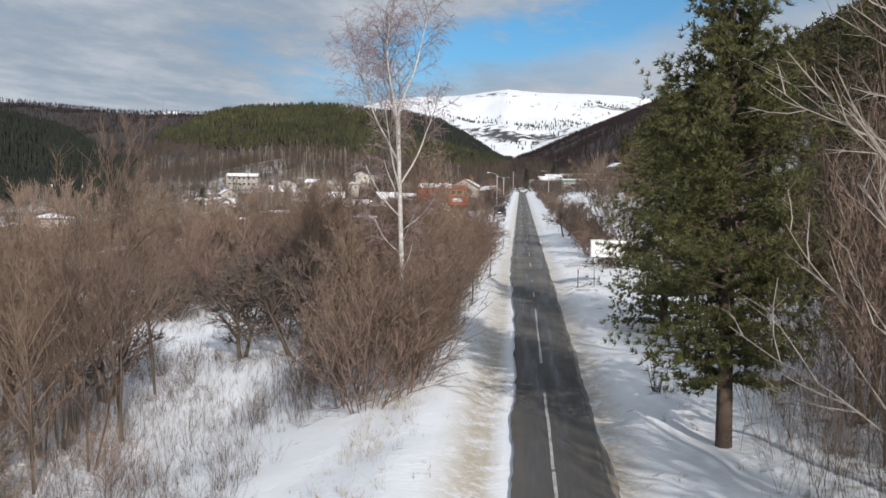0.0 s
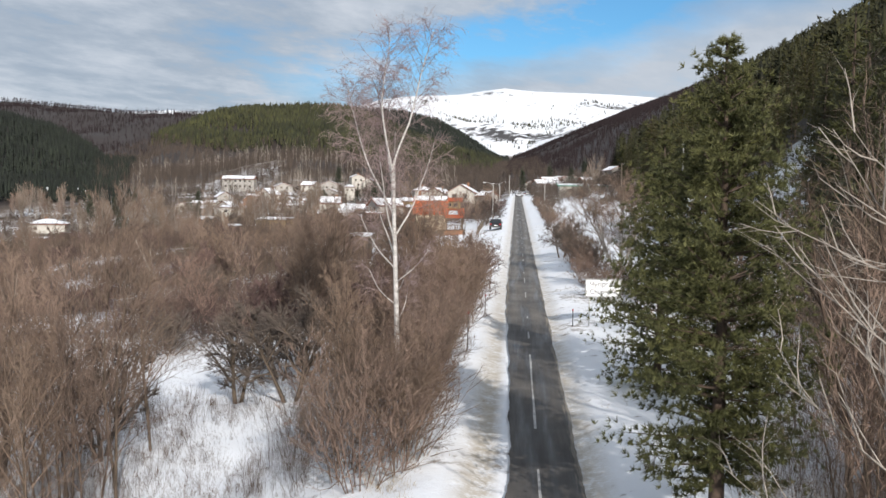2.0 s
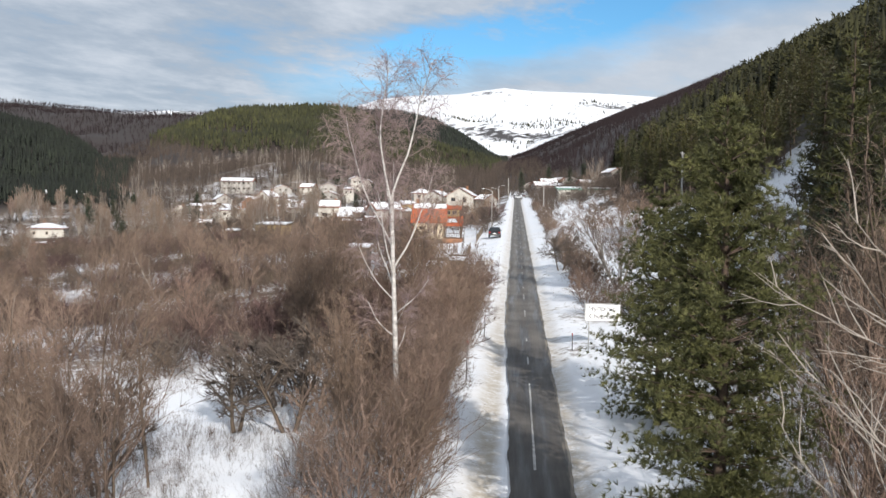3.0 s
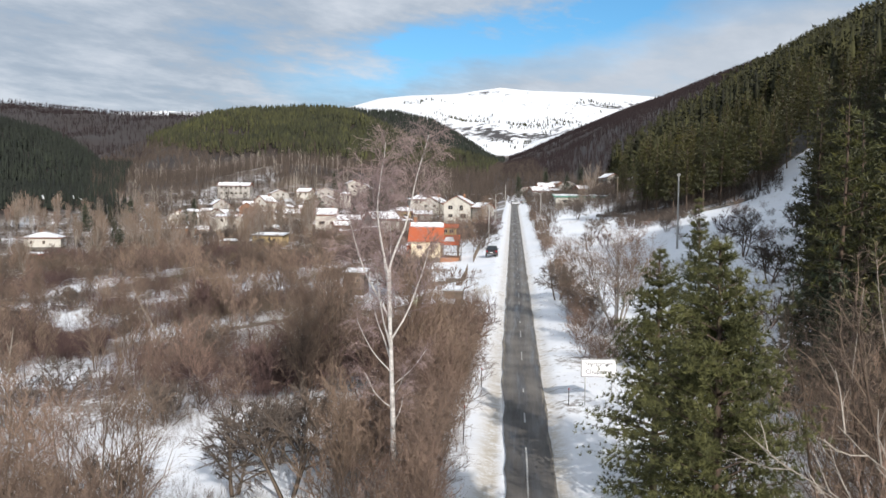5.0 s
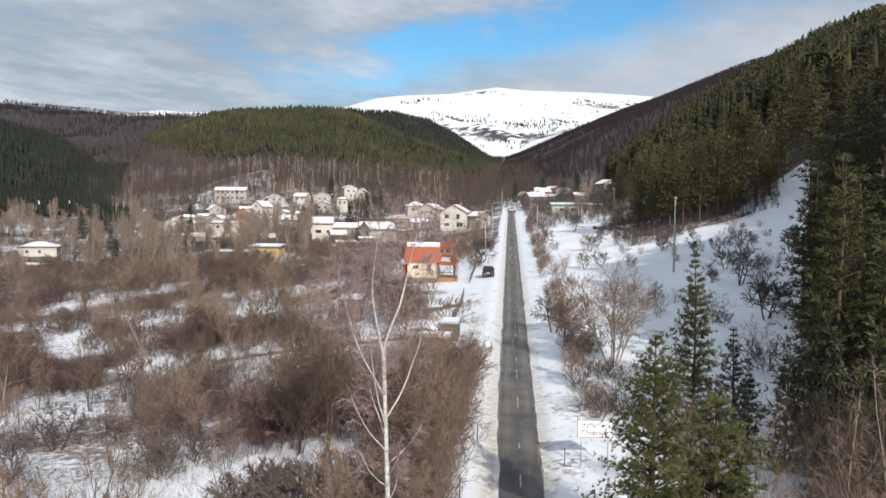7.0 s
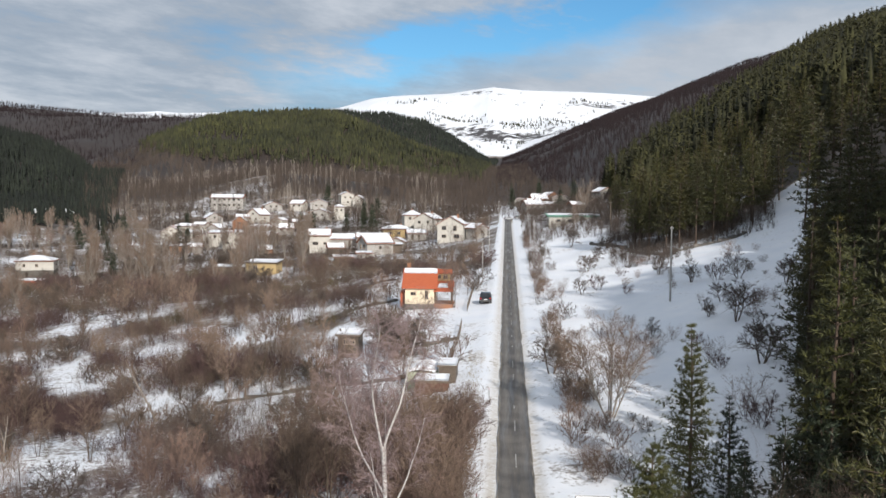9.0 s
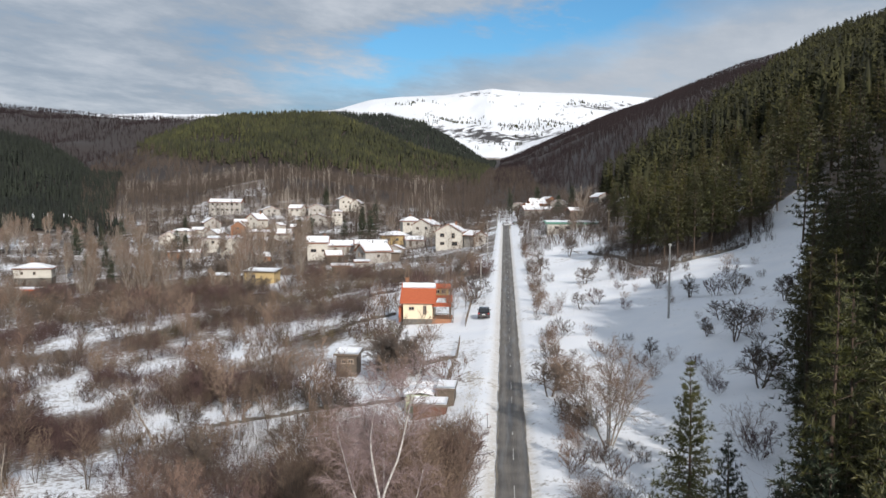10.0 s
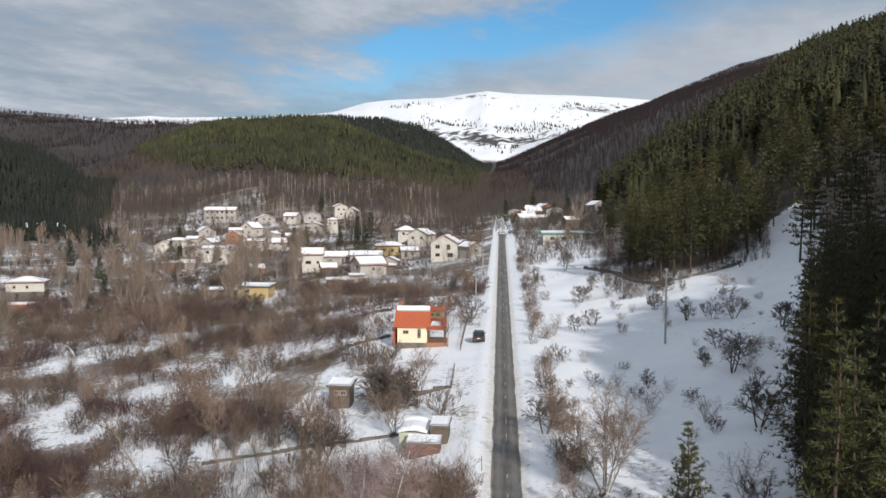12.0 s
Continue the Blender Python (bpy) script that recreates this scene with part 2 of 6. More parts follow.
def road_z(y):
    y = np.asarray(y, float)
    far = np.maximum(y - 430.0, 0.0)
    return 3.7 + 0.0345 * y + 0.028 * far * sstep(430, 900, y)


def waves(x, y, s, seed=0.0):
    """A cheap smooth unevenness between about -1 and 1, s metres wide."""
    a, b = x / s, y / s
    return (np.sin(1.7 * a + 2.3 * np.sin(0.9 * b + seed) + seed) + np.sin(1.9 * b + 1.9 * np.sin(1.1 * a - seed) + 2 * seed) + 0.6 * np.sin(3.1 * (a + b) + seed * 3)) / 2.6


def bump_hill(x, y, cx, cy, rx, ry, h):
    return h * np.exp(-(((x - cx) / rx) ** 2 + ((y - cy) / ry) ** 2))


def ridge(x, y, z, dist, front, bears, rises, gully, wide):
    """A ridge at a distance whose crest rises over the valley by the given slopes, with spurs and gullies before it."""
    b = x / np.maximum(y, 60.0)
    t = np.clip((y - dist + front) / front, 0.0, 1.0)
    up = np.sin(t * math.pi / 2)
    foot = (z - 27.0) / np.maximum(y, 60.0)
    top = np.interp(b, bears, rises)
    h = 27.0 + np.minimum(y, dist) * (foot + (top - foot) * up)
    spur = np.abs(waves(x + 0.3 * y, 0.55 * y, wide, 3.0)) + 0.4 * np.abs(waves(x, 0.6 * y, wide * 0.37, 6.0))
    h = h - gully * spur * 4 * t * (1 - t) - 0.3 * np.maximum(y - dist, 0.0)
    return np.where((t > 0) & (top > foot), h, -1000.0)


RIDGES = [
    (860.0, 290.0, (-0.62, -0.46, -0.42, -0.39, -0.37, -0.35, -0.33), (0.090, 0.066, 0.056, 0.044, 0.030, 0.010, 0.0), 5.0, 60.0),
    (1350.0, 640.0, (-0.42, -0.36, -0.318, -0.275, -0.24, -0.213, -0.14, -0.10, -0.065, -0.028, 0.01, 0.05, 0.08), (0.030, 0.044, 0.056, 0.073, 0.086, 0.0895, 0.0945, 0.092, 0.081, 0.065, 0.051, 0.042, 0.03), 34.0, 120.0),
    (2000.0, 650.0, (-0.16, -0.14, -0.09, -0.04, -0.003, 0.034, 0.074, 0.10, 0.14), (0.09, 0.0955, 0.0965, 0.094, 0.086, 0.066, 0.041, 0.03, 0.02), 18.0, 140.0),
    (2600.0, 1000.0, (-0.65, -0.46, -0.40, -0.34, -0.288, -0.24, -0.2), (0.108, 0.1035, 0.097, 0.0925, 0.090, 0.085, 0.05), 60.0, 230.0),
    (2300.0, 1500.0, (0.05, 0.0957, 0.145, 0.195, 0.238, 0.281, 0.343, 0.405, 0.454, 0.51, 0.7), (0.035, 0.052, 0.074, 0.0925, 0.1095, 0.1295, 0.1550, 0.1725, 0.181, 0.187, 0.20), 22.0, 170.0),
]


def ground(x, y):
    x, y = np.asarray(x, float), np.asarray(y, float)
    u = x - road_x(y)
    base = road_z(y)
    # the valley side to the left falls to a brook
    left = np.interp(-u, [0, 3.6, 6, 10, 18, 30, 70, 120, 160, 400], [0, 0, -0.7, -1.9, -2.9, -4.2, -8.0, -13.0, -15.5, -6.0])
    shelf = sstep(80, 110, y) * (1 - sstep(190, 230, y)) * (1 - sstep(22, 40, -u))
    left = left * (1 - 0.5 * shelf) * (1 - 0.85 * sstep(380, 640, y))
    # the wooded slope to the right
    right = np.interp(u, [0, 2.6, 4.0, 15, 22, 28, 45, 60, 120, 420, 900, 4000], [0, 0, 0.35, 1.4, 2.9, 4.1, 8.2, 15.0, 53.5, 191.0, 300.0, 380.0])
    # spur and two knolls out of view, added to shade the right wood
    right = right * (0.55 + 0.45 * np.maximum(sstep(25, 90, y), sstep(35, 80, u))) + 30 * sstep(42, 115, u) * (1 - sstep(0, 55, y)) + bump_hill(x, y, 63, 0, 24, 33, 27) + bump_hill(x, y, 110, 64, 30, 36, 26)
    right = right * (1 - 0.9 * sstep(2500, 3700, y))
    crest = 188 + 0.062 * (y - 900) + 14 * waves(x, y, 160, 2.0)
    z = base + np.where(u < 0, left, right)
    z = np.where(u > 60, -np.logaddexp(-z / 14.0, -crest / 14.0) * 14.0, z)
    rough = sstep(4, 14, np.abs(u))
    z = z + rough * (0.35 * waves(x, y, 9.0, 1.0) + 0.9 * waves(x, y, 31.0, 4.0) * sstep(10, 40, np.abs(u)))
    z = z + sstep(200, 700, np.abs(u) + 0.3 * np.maximum(y, 0)) * 3.0 * waves(x, y, 70.0, 0.5)
    z = z + 0.07 * waves(x, y, 2.3, 2.0) * sstep(1.5, 2.2, np.abs(u))
    z = z + (0.05 * waves(x, y, 1.1, 3.0) + 0.05 * waves(y, x, 1.7, 6.0)) * sstep(1.7, 2.3, np.abs(u)) * (1 - sstep(12, 20, np.abs(u))) * (1 - sstep(60, 90, y))
    # hills ahead: a low rise, the wood on the left, the olive hill, the dark one behind it, two long far ridges
    z = z + bump_hill(x, y, -95, 660, 70, 90, 18)
    for crest in RIDGES:
        z = np.maximum(z, ridge(x, y, z, *crest))
    # the snowy range
    snowy = ridge(x, y, z, 4300.0, 1650.0, (-0.5, -0.30, -0.294, -0.28, -0.15, -0.096, -0.059, -0.028, 0.022, 0.052, 0.071, 0.102, 0.158, 0.188, 0.219, 0.30),
                  (0.088, 0.097, 0.0985, 0.096, 0.098, 0.1035, 0.114, 0.1175, 0.120, 0.1245, 0.1275, 0.1245, 0.1235, 0.1225, 0.121, 0.116), 46.0, 210.0)
    z = np.maximum(z, snowy)
    return z


def bare_value(x, y):
    """How much of the snow has gone, 0 to 1; above 0.62 it also shades the ground under woods."""
    u = x - road_x(y)
    v = 0.30 + 0.0 * x
    v = np.where(u < -4, 0.50 + 0.05 * sstep(140, 300, y) + 0.15 * waves(x, y, 17.0, 7.0) + 0.08 * waves(x, y, 6.0, 2.0) - 0.12 * np.maximum(waves(x, y, 9.0, 1.5), 0), v)
    v = np.where((u < -4) & (y < 75), v - 0.24 * (1 - sstep(10, 26, -u)) * (1 - sstep(48, 75, y)), v)
    v = np.where((u < -8) & (y < 100), v - 0.12 * (1 - sstep(70, 100, y)), v)
    v = np.where((u < -4) & (u > -26) & (y > 84) & (y < 200), v - 0.19, v)
    v = np.where(u > 4, 0.26 + 0.08 * waves(x, y, 13.0, 3.0), v)
    lane = (x > 0.33 * y) & (x < 0.43 * y) & (y < 215)
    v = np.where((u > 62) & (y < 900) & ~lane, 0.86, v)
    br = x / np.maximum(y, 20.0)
    # floor of the right wood: its brown and its shadow set as bare ground
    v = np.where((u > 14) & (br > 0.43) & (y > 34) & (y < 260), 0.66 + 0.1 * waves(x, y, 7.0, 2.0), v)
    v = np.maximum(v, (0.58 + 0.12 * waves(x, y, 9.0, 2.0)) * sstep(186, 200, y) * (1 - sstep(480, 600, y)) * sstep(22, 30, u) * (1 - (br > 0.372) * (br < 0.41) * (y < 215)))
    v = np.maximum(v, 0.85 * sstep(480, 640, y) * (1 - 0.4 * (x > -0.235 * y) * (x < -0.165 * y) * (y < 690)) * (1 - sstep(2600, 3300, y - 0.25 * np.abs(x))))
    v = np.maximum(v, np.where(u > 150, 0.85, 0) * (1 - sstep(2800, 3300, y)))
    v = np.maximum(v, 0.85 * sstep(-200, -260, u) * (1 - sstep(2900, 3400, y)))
    return v * (1 - sstep(2640, 2760, y)) + 0.1 * sstep(2640, 2760, y)


def crag_value(x, y):
    """Where rock and dwarf wood break through the snow of the far range."""
    v = 0.30 + 0.35 * waves(x, y, 240.0, 1.0) + 0.10 * (1 - sstep(3000, 3800, y)) - 0.30 * sstep(3900, 4300, y)
    return v * sstep(2650, 2800, y)
# end of terrain


def spaced(first, last, step, grow):
    v = [first]
    while v[-1] < last:
        v.append(v[-1] + step)
        step *= grow
    return v


def mesh_from(name, verts, faces, mats=(), smooth=True):
    me = bpy.data.meshes.new(name)
    me.from_pydata(verts, [], faces)
    for m in mats:
        me.materials.append(m)
    if smooth:
        me.polygons.foreach_set("use_smooth", [True] * len(me.polygons))
    me.update()
    return me


def build_ground():
    right = spaced(5.0, 3600.0, 0.5, 1.042)
    us = np.array([-v for v in reversed(right)] + list(np.arange(-4.6, 4.7, 0.4)) + right)
    ys = np.array([-v for v in reversed(spaced(10.0, 700.0, 1.0, 1.08))] + list(np.arange(-9.0, 70.0, 0.8)) + spaced(70.0, 4950.0, 0.95, 1.02))
    Y, U = np.meshgrid(ys, us, indexing="ij")
    X = U + road_x(Y)
    Z = ground(X, Y)
    inside = 1 - sstep(1.55, 1.95, np.abs(U))
    used = 1 - sstep(405, 425, Y)
    Z = Z - 0.10 * inside * used + 0.16 * used * sstep(1.7, 2.4, np.abs(U)) * (1 - sstep(3.0, 4.2, np.abs(U)))
    n, k = len(ys), len(us)
    idx = np.arange(n * k).reshape(n, k)
    faces = np.stack([idx[:-1, :-1], idx[:-1, 1:], idx[1:, 1:], idx[1:, :-1]], -1).reshape(-1, 4)
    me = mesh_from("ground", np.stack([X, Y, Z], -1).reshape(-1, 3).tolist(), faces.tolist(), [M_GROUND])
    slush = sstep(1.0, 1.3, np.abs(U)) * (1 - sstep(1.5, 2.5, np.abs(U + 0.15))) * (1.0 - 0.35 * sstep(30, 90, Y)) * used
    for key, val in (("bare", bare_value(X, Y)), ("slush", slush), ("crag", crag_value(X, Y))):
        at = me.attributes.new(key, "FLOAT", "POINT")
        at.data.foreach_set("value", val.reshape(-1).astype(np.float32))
    return tagged(new("ground", me), "snow-covered valley ground with fallen leaves showing through", "ground", kind="structure")


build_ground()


def gz(x, y):
    return float(ground(x, y))


def strip(name, u0, u1, y0, y1, lift, step, mat, ragged=0.0, seed=1, left=0.0):
    """A flat band along the road, u0 to u1 from its middle line."""
    rnd = random.Random(seed)
    ys = np.arange(y0, y1 + step, step)
    verts, faces, n = [], [], 5
    for i, y in enumerate(ys):
        a = u0 + left * (1 - float(sstep(32, 70, y))) + ragged * (float(waves(y * 1.0, 3.0, 2.1, 1 + seed)) + rnd.uniform(-0.4, 0.4))
        b = u1 + ragged * (float(waves(y * 1.0, 9.0, 2.9, 5 + seed)) + rnd.uniform(-0.4, 0.4))
        for j in range(n):
            u = a + (b - a) * j / (n - 1)
            verts.append((float(road_x(y)) + u, float(y), float(road_z(y)) + lift))
        if i:
            k = (i - 1) * n
            faces += [(k + j, k + j + 1, k + n + j + 1, k + n + j) for j in range(n - 1)]
    return new(name, mesh_from(name, verts, faces, [mat]))


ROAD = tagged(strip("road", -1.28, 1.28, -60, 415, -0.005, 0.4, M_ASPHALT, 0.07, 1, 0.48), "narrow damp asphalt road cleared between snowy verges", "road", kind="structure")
for k in range(46):
    y0 = 6.0 + 8.6 * k + 1.5 * math.sin(k * 2.7)
    line = strip("road_line", -0.035 + 0.06, 0.035 + 0.06, y0, y0 + (6.6 if y0 < 40 else 2.0 + 1.4 * math.sin(k * 1.9)), 0.004, 0.5, M_LINE, 0.014, k)
    line.parent = ROAD
tagged(strip("road_junction", 1.2, 11.0, 384, 413, 0.02, 1.0, M_ASPHALT, 0.15, 5), "cleared asphalt where cars park at the road end", "road", kind="structure")


# ---- shapes ----
class Shape:
    """Collects vertices and faces of one mesh."""

    def __init__(self):
        self.v, self.f = [], []

    def add(self, verts, faces):
        k = len(self.v)
        self.v += [tuple(p) for p in verts]
        self.f += [tuple(i + k for i in q) for q in faces]
        return self

    def box(self, cx, cy, cz, sx, sy, sz, rz=0.0, bevel=0.0):
        """A box about its centre; with bevel its upright edges are cut."""
        c, s = math.cos(rz), math.sin(rz)
        hx, hy, hz = sx / 2, sy / 2, sz / 2
        if bevel:
            ring = [(-hx + bevel, -hy), (hx - bevel, -hy), (hx, -hy + bevel), (hx, hy - bevel), (hx - bevel, hy), (-hx + bevel, hy), (-hx, hy - bevel), (-hx, -hy + bevel)]
        else:
            ring = [(-hx, -hy), (hx, -hy), (hx, hy), (-hx, hy)]
        n = len(ring)
        vs = [(cx + x * c - y * s, cy + x * s + y * c, cz + z) for z in (-hz, hz) for x, y in ring]
        fs = [tuple(reversed(range(n))), tuple(range(n, 2 * n))] + [(i, (i + 1) % n, n + (i + 1) % n, n + i) for i in range(n)]
        return self.add(vs, fs)

    def tube(self, pts, radii, sides=5, cap=True):
        vs, fs = [], []
        for i, p in enumerate(pts):
            d = (pts[min(i + 1, len(pts) - 1)] - pts[max(i - 1, 0)]).normalized()
            a = d.orthogonal().normalized()
            b = d.cross(a)
            for k in range(sides):
                t = 2 * math.pi * k / sides
                vs.append(p + (a * math.cos(t) + b * math.sin(t)) * radii[i])
        for i in range(len(pts) - 1):
            for k in range(sides):
                fs.append((i * sides + k, i * sides + (k + 1) % sides, (i + 1) * sides + (k + 1) % sides, (i + 1) * sides + k))
        if cap:
            fs += [tuple(reversed(range(sides))), tuple(range((len(pts) - 1) * sides, len(pts) * sides))]
        return self.add(vs, fs)

    def spike(self, p, d, length, r):
        """A thin three-sided twig."""
        a = d.orthogonal().normalized()
        b = d.cross(a).normalized()
        return self.add([p + a * r, p - a * r * 0.5 + b * r * 0.87, p - a * r * 0.5 - b * r * 0.87, p + d * length], [(0, 1, 3), (1, 2, 3), (2, 0, 3)])

    def blade(self, p, d, length, r):
        """A twig too thin to show its roundness."""
        a = d.orthogonal().normalized() * r
        return self.add([p - a, p + a, p + d * length], [(0, 1, 2)])

    def mesh(self, name, mat, smooth=False):
        return mesh_from(name, self.v, self.f, [mat], smooth)


def part(name, shape, mat, parent=None, label="", smooth=False):
    ob = new(name, shape.mesh(name, mat, smooth))
    ob.parent = parent
    return tagged(ob, label)


def thing(name, label, category, group="", kind=""):
    ob = new(name)
    ob.empty_display_size = 0.3
    return tagged(ob, label, category, group, kind)


# ---- trees ----
UP = Vector((0, 0, 1))


def limb(S, p, d, length, r0, r1, segs, sides, rnd, wob=0.12, lift=0.1):
    pts = [p.copy()]
    for i in range(segs):
        d = (d + Vector((rnd.gauss(0, wob), rnd.gauss(0, wob), rnd.gauss(0, wob) + lift))).normalized()
        pts.append(pts[-1] + d * (length / segs))
    S.tube(pts, [r0 + (r1 - r0) * i / segs for i in range(segs + 1)], sides, cap=False)
    return pts


def along(pts, f):
    k = f * (len(pts) - 1)
    i = min(int(k), len(pts) - 2)
    return pts[i].lerp(pts[i + 1], k - i), (pts[i + 1] - pts[i]).normalized()


def swing(d, ang, rnd, az=None):
    a = d.orthogonal().normalized()
    b = d.cross(a)
    t = rnd.uniform(0, 2 * math.pi) if az is None else az
    return (d * math.cos(ang) + (a * math.cos(t) + b * math.sin(t)) * math.sin(ang)).normalized()


def bare_shapes(seed, h, stems=1, lean=6, r0=0.12, k1=10, k2=6, k3=4, first=0.25, ang=48, reach=0.42, lift=0.12, twig=0.012, droop=0.0, low=0.35, fat=False):
    """Trunk and crown of a leafless tree or shrub."""
    rnd = random.Random(seed)
    T, C = Shape(), Shape()
    for s in range(stems):
        tilt = radians(lean) * (rnd.uniform(0.3, 1.0) if stems > 1 else rnd.uniform(0, 1))
        d = swing(UP, tilt, rnd, s * 2.4 + rnd.uniform(-0.5, 0.5))
        off = Vector((d.x, d.y, 0)) * (0.5 if stems > 1 else 0)
        hh = h * (rnd.uniform(0.68, 1.0) if stems > 1 else 1.0)
        pts = limb(T, off - UP * 0.25, d, hh, r0 * rnd.uniform(0.75, 1.1), r0 * 0.16, 7 if stems < 3 else 5, 6 if stems < 3 else 3, rnd, 0.07, 0.05)
        for i in range(k1):
            f = first + (0.99 - first) * (i + rnd.uniform(0.1, 0.9)) / k1
            p, dd = along(pts, f)
            d1 = swing(dd, radians(ang) * rnd.uniform(0.7, 1.2) * (1.1 - 0.35 * f), rnd, i * 2.4 + s)
            L1 = hh * reach * (1.15 - low * abs(f - 0.45) * 2 - 0.45 * f) * rnd.uniform(0.7, 1.15)
            r1 = max(r0 * (1 - f) * 0.5 + twig, twig * 1.6)
            pts1 = limb(T if r1 > 0.03 else C, p, d1, L1, r1, twig, 3 if r1 > 0.025 else 2, 3, rnd, 0.14, lift)
            for j in range(k2):
                f2 = 0.2 + 0.8 * (j + rnd.random()) / k2
                p2, e2 = along(pts1, min(f2, 0.99))
                d2 = swing(e2, radians(rnd.uniform(25, 60)), rnd)
                d2 = (d2 + UP * (lift * 1.5 - droop)).normalized()
                L2 = L1 * rnd.uniform(0.3, 0.6) * (1.2 - 0.6 * f2)
                (C.spike if fat else C.blade)(p2, d2, L2, twig * (1 if fat else 1.2))
                for k in range(k3):
                    f3 = rnd.uniform(0.15, 0.95)
                    d3 = (swing(d2, radians(rnd.uniform(20, 60)), rnd) + UP * (lift - droop * 1.5)).normalized()
                    C.blade(p2 + d2 * L2 * f3, d3, L2 * rnd.uniform(0.45, 0.9), twig * 0.95)
    return T, C


POOL = {}


def tree_kind(key, name, label, category, shapes, mats, group="", names=("trunk", "crown")):
    """Registers one variant; shapes is (trunk, crown)."""
    ob = thing(name, label, category, group)
    for nm, sh, mt in zip(names, shapes, mats):
        part(nm, sh, mt, ob, smooth=True)
    POOL.setdefault(key, []).append([ob, False])


def plant(key, variant, x, y, rz=0.0, s=1.0, sz=None, sink=0.0, label=""):
    slot = POOL[key][variant % len(POOL[key])]
    m = pose(x, y, gz(x, y) - sink, 0, 0, rz) @ Matrix.Diagonal((s, s, sz or s, 1))
    if slot[1]:
        ob = copy_thing(slot[0], m)
        # the first one's own scale is in its pose already
        ob.matrix_basis = m
    else:
        slot[0].matrix_basis, slot[1], ob = m, True, slot[0]
    return tagged(ob, label)


def pine_shapes(seed, h, radius, bare, whorls, arms, tufts, blades, size, droop=0.1, wide=0.06, power=0.75, r0=0.16):
    """Trunk with whorls of arms that carry tufts of needles."""
    rnd = random.Random(seed)
    T, C = Shape(), Shape()
    pts = limb(T, Vector((0, 0, -0.3)), UP, h, r0, 0.02, 8, 6, rnd, 0.012, 0.02)
    for w in range(whorls):
        f = bare + (0.985 - bare) * (w + rnd.uniform(-0.2, 0.2)) / (whorls - 1)
        f = min(max(f, 0.02), 0.985)
        p, _ = along(pts, f)
        g = (f - bare) / (1 - bare)
        shape = (1 - g) ** power * min(1.0, 0.55 + g * 2.2)
        n = max(3, round(arms * (0.55 + 0.45 * shape)))
        for a in range(n):
            az = 2 * math.pi * a / n + w * 1.1 + rnd.uniform(-0.3, 0.3)
            if rnd.random() < 0.1 and g > 0.05:
                continue
            L = max(radius * shape * rnd.uniform(0.48, 1.18) * (1 + 0.16 * math.sin(az * 2 + seed)), size * 0.8)
            rise = -droop * (1 - g) + 0.55 * g + rnd.uniform(-0.1, 0.12)
            d = Vector((math.cos(az), math.sin(az), rise)).normalized()
            tip = p + d * L + UP * (0.12 * L)
            T.spike(p, (tip - p).normalized(), (tip - p).length, max(0.012 + 0.012 * L, 0.015))
            m = max(1, round(tufts * (0.35 + 0.65 * L / radius) * (1.0 if g < 0.85 else 0.35)))
            for t in range(m):
                q = 0.28 + 0.74 * (t + rnd.random()) / m
                c = p.lerp(tip, q) + Vector((rnd.gauss(0, 1), rnd.gauss(0, 1), rnd.gauss(0, 0.5))) * (0.085 * L * (0.4 + q))
                ax = (d + UP * 0.55 + Vector((rnd.gauss(0, 0.3), rnd.gauss(0, 0.3), rnd.gauss(0, 0.3)))).normalized()
                for b in range(blades):
                    e = swing(ax, radians(rnd.uniform(18, 75)), rnd)
                    s = size * rnd.uniform(0.7, 1.25)
                    o = e.orthogonal().normalized()
                    o = (o * math.cos(b * 2.1) + e.cross(o) * math.sin(b * 2.1)) * (wide * s / size)
                    C.add([c - o, c + o, c + e * s], [(0, 1, 2)])
    return T, C


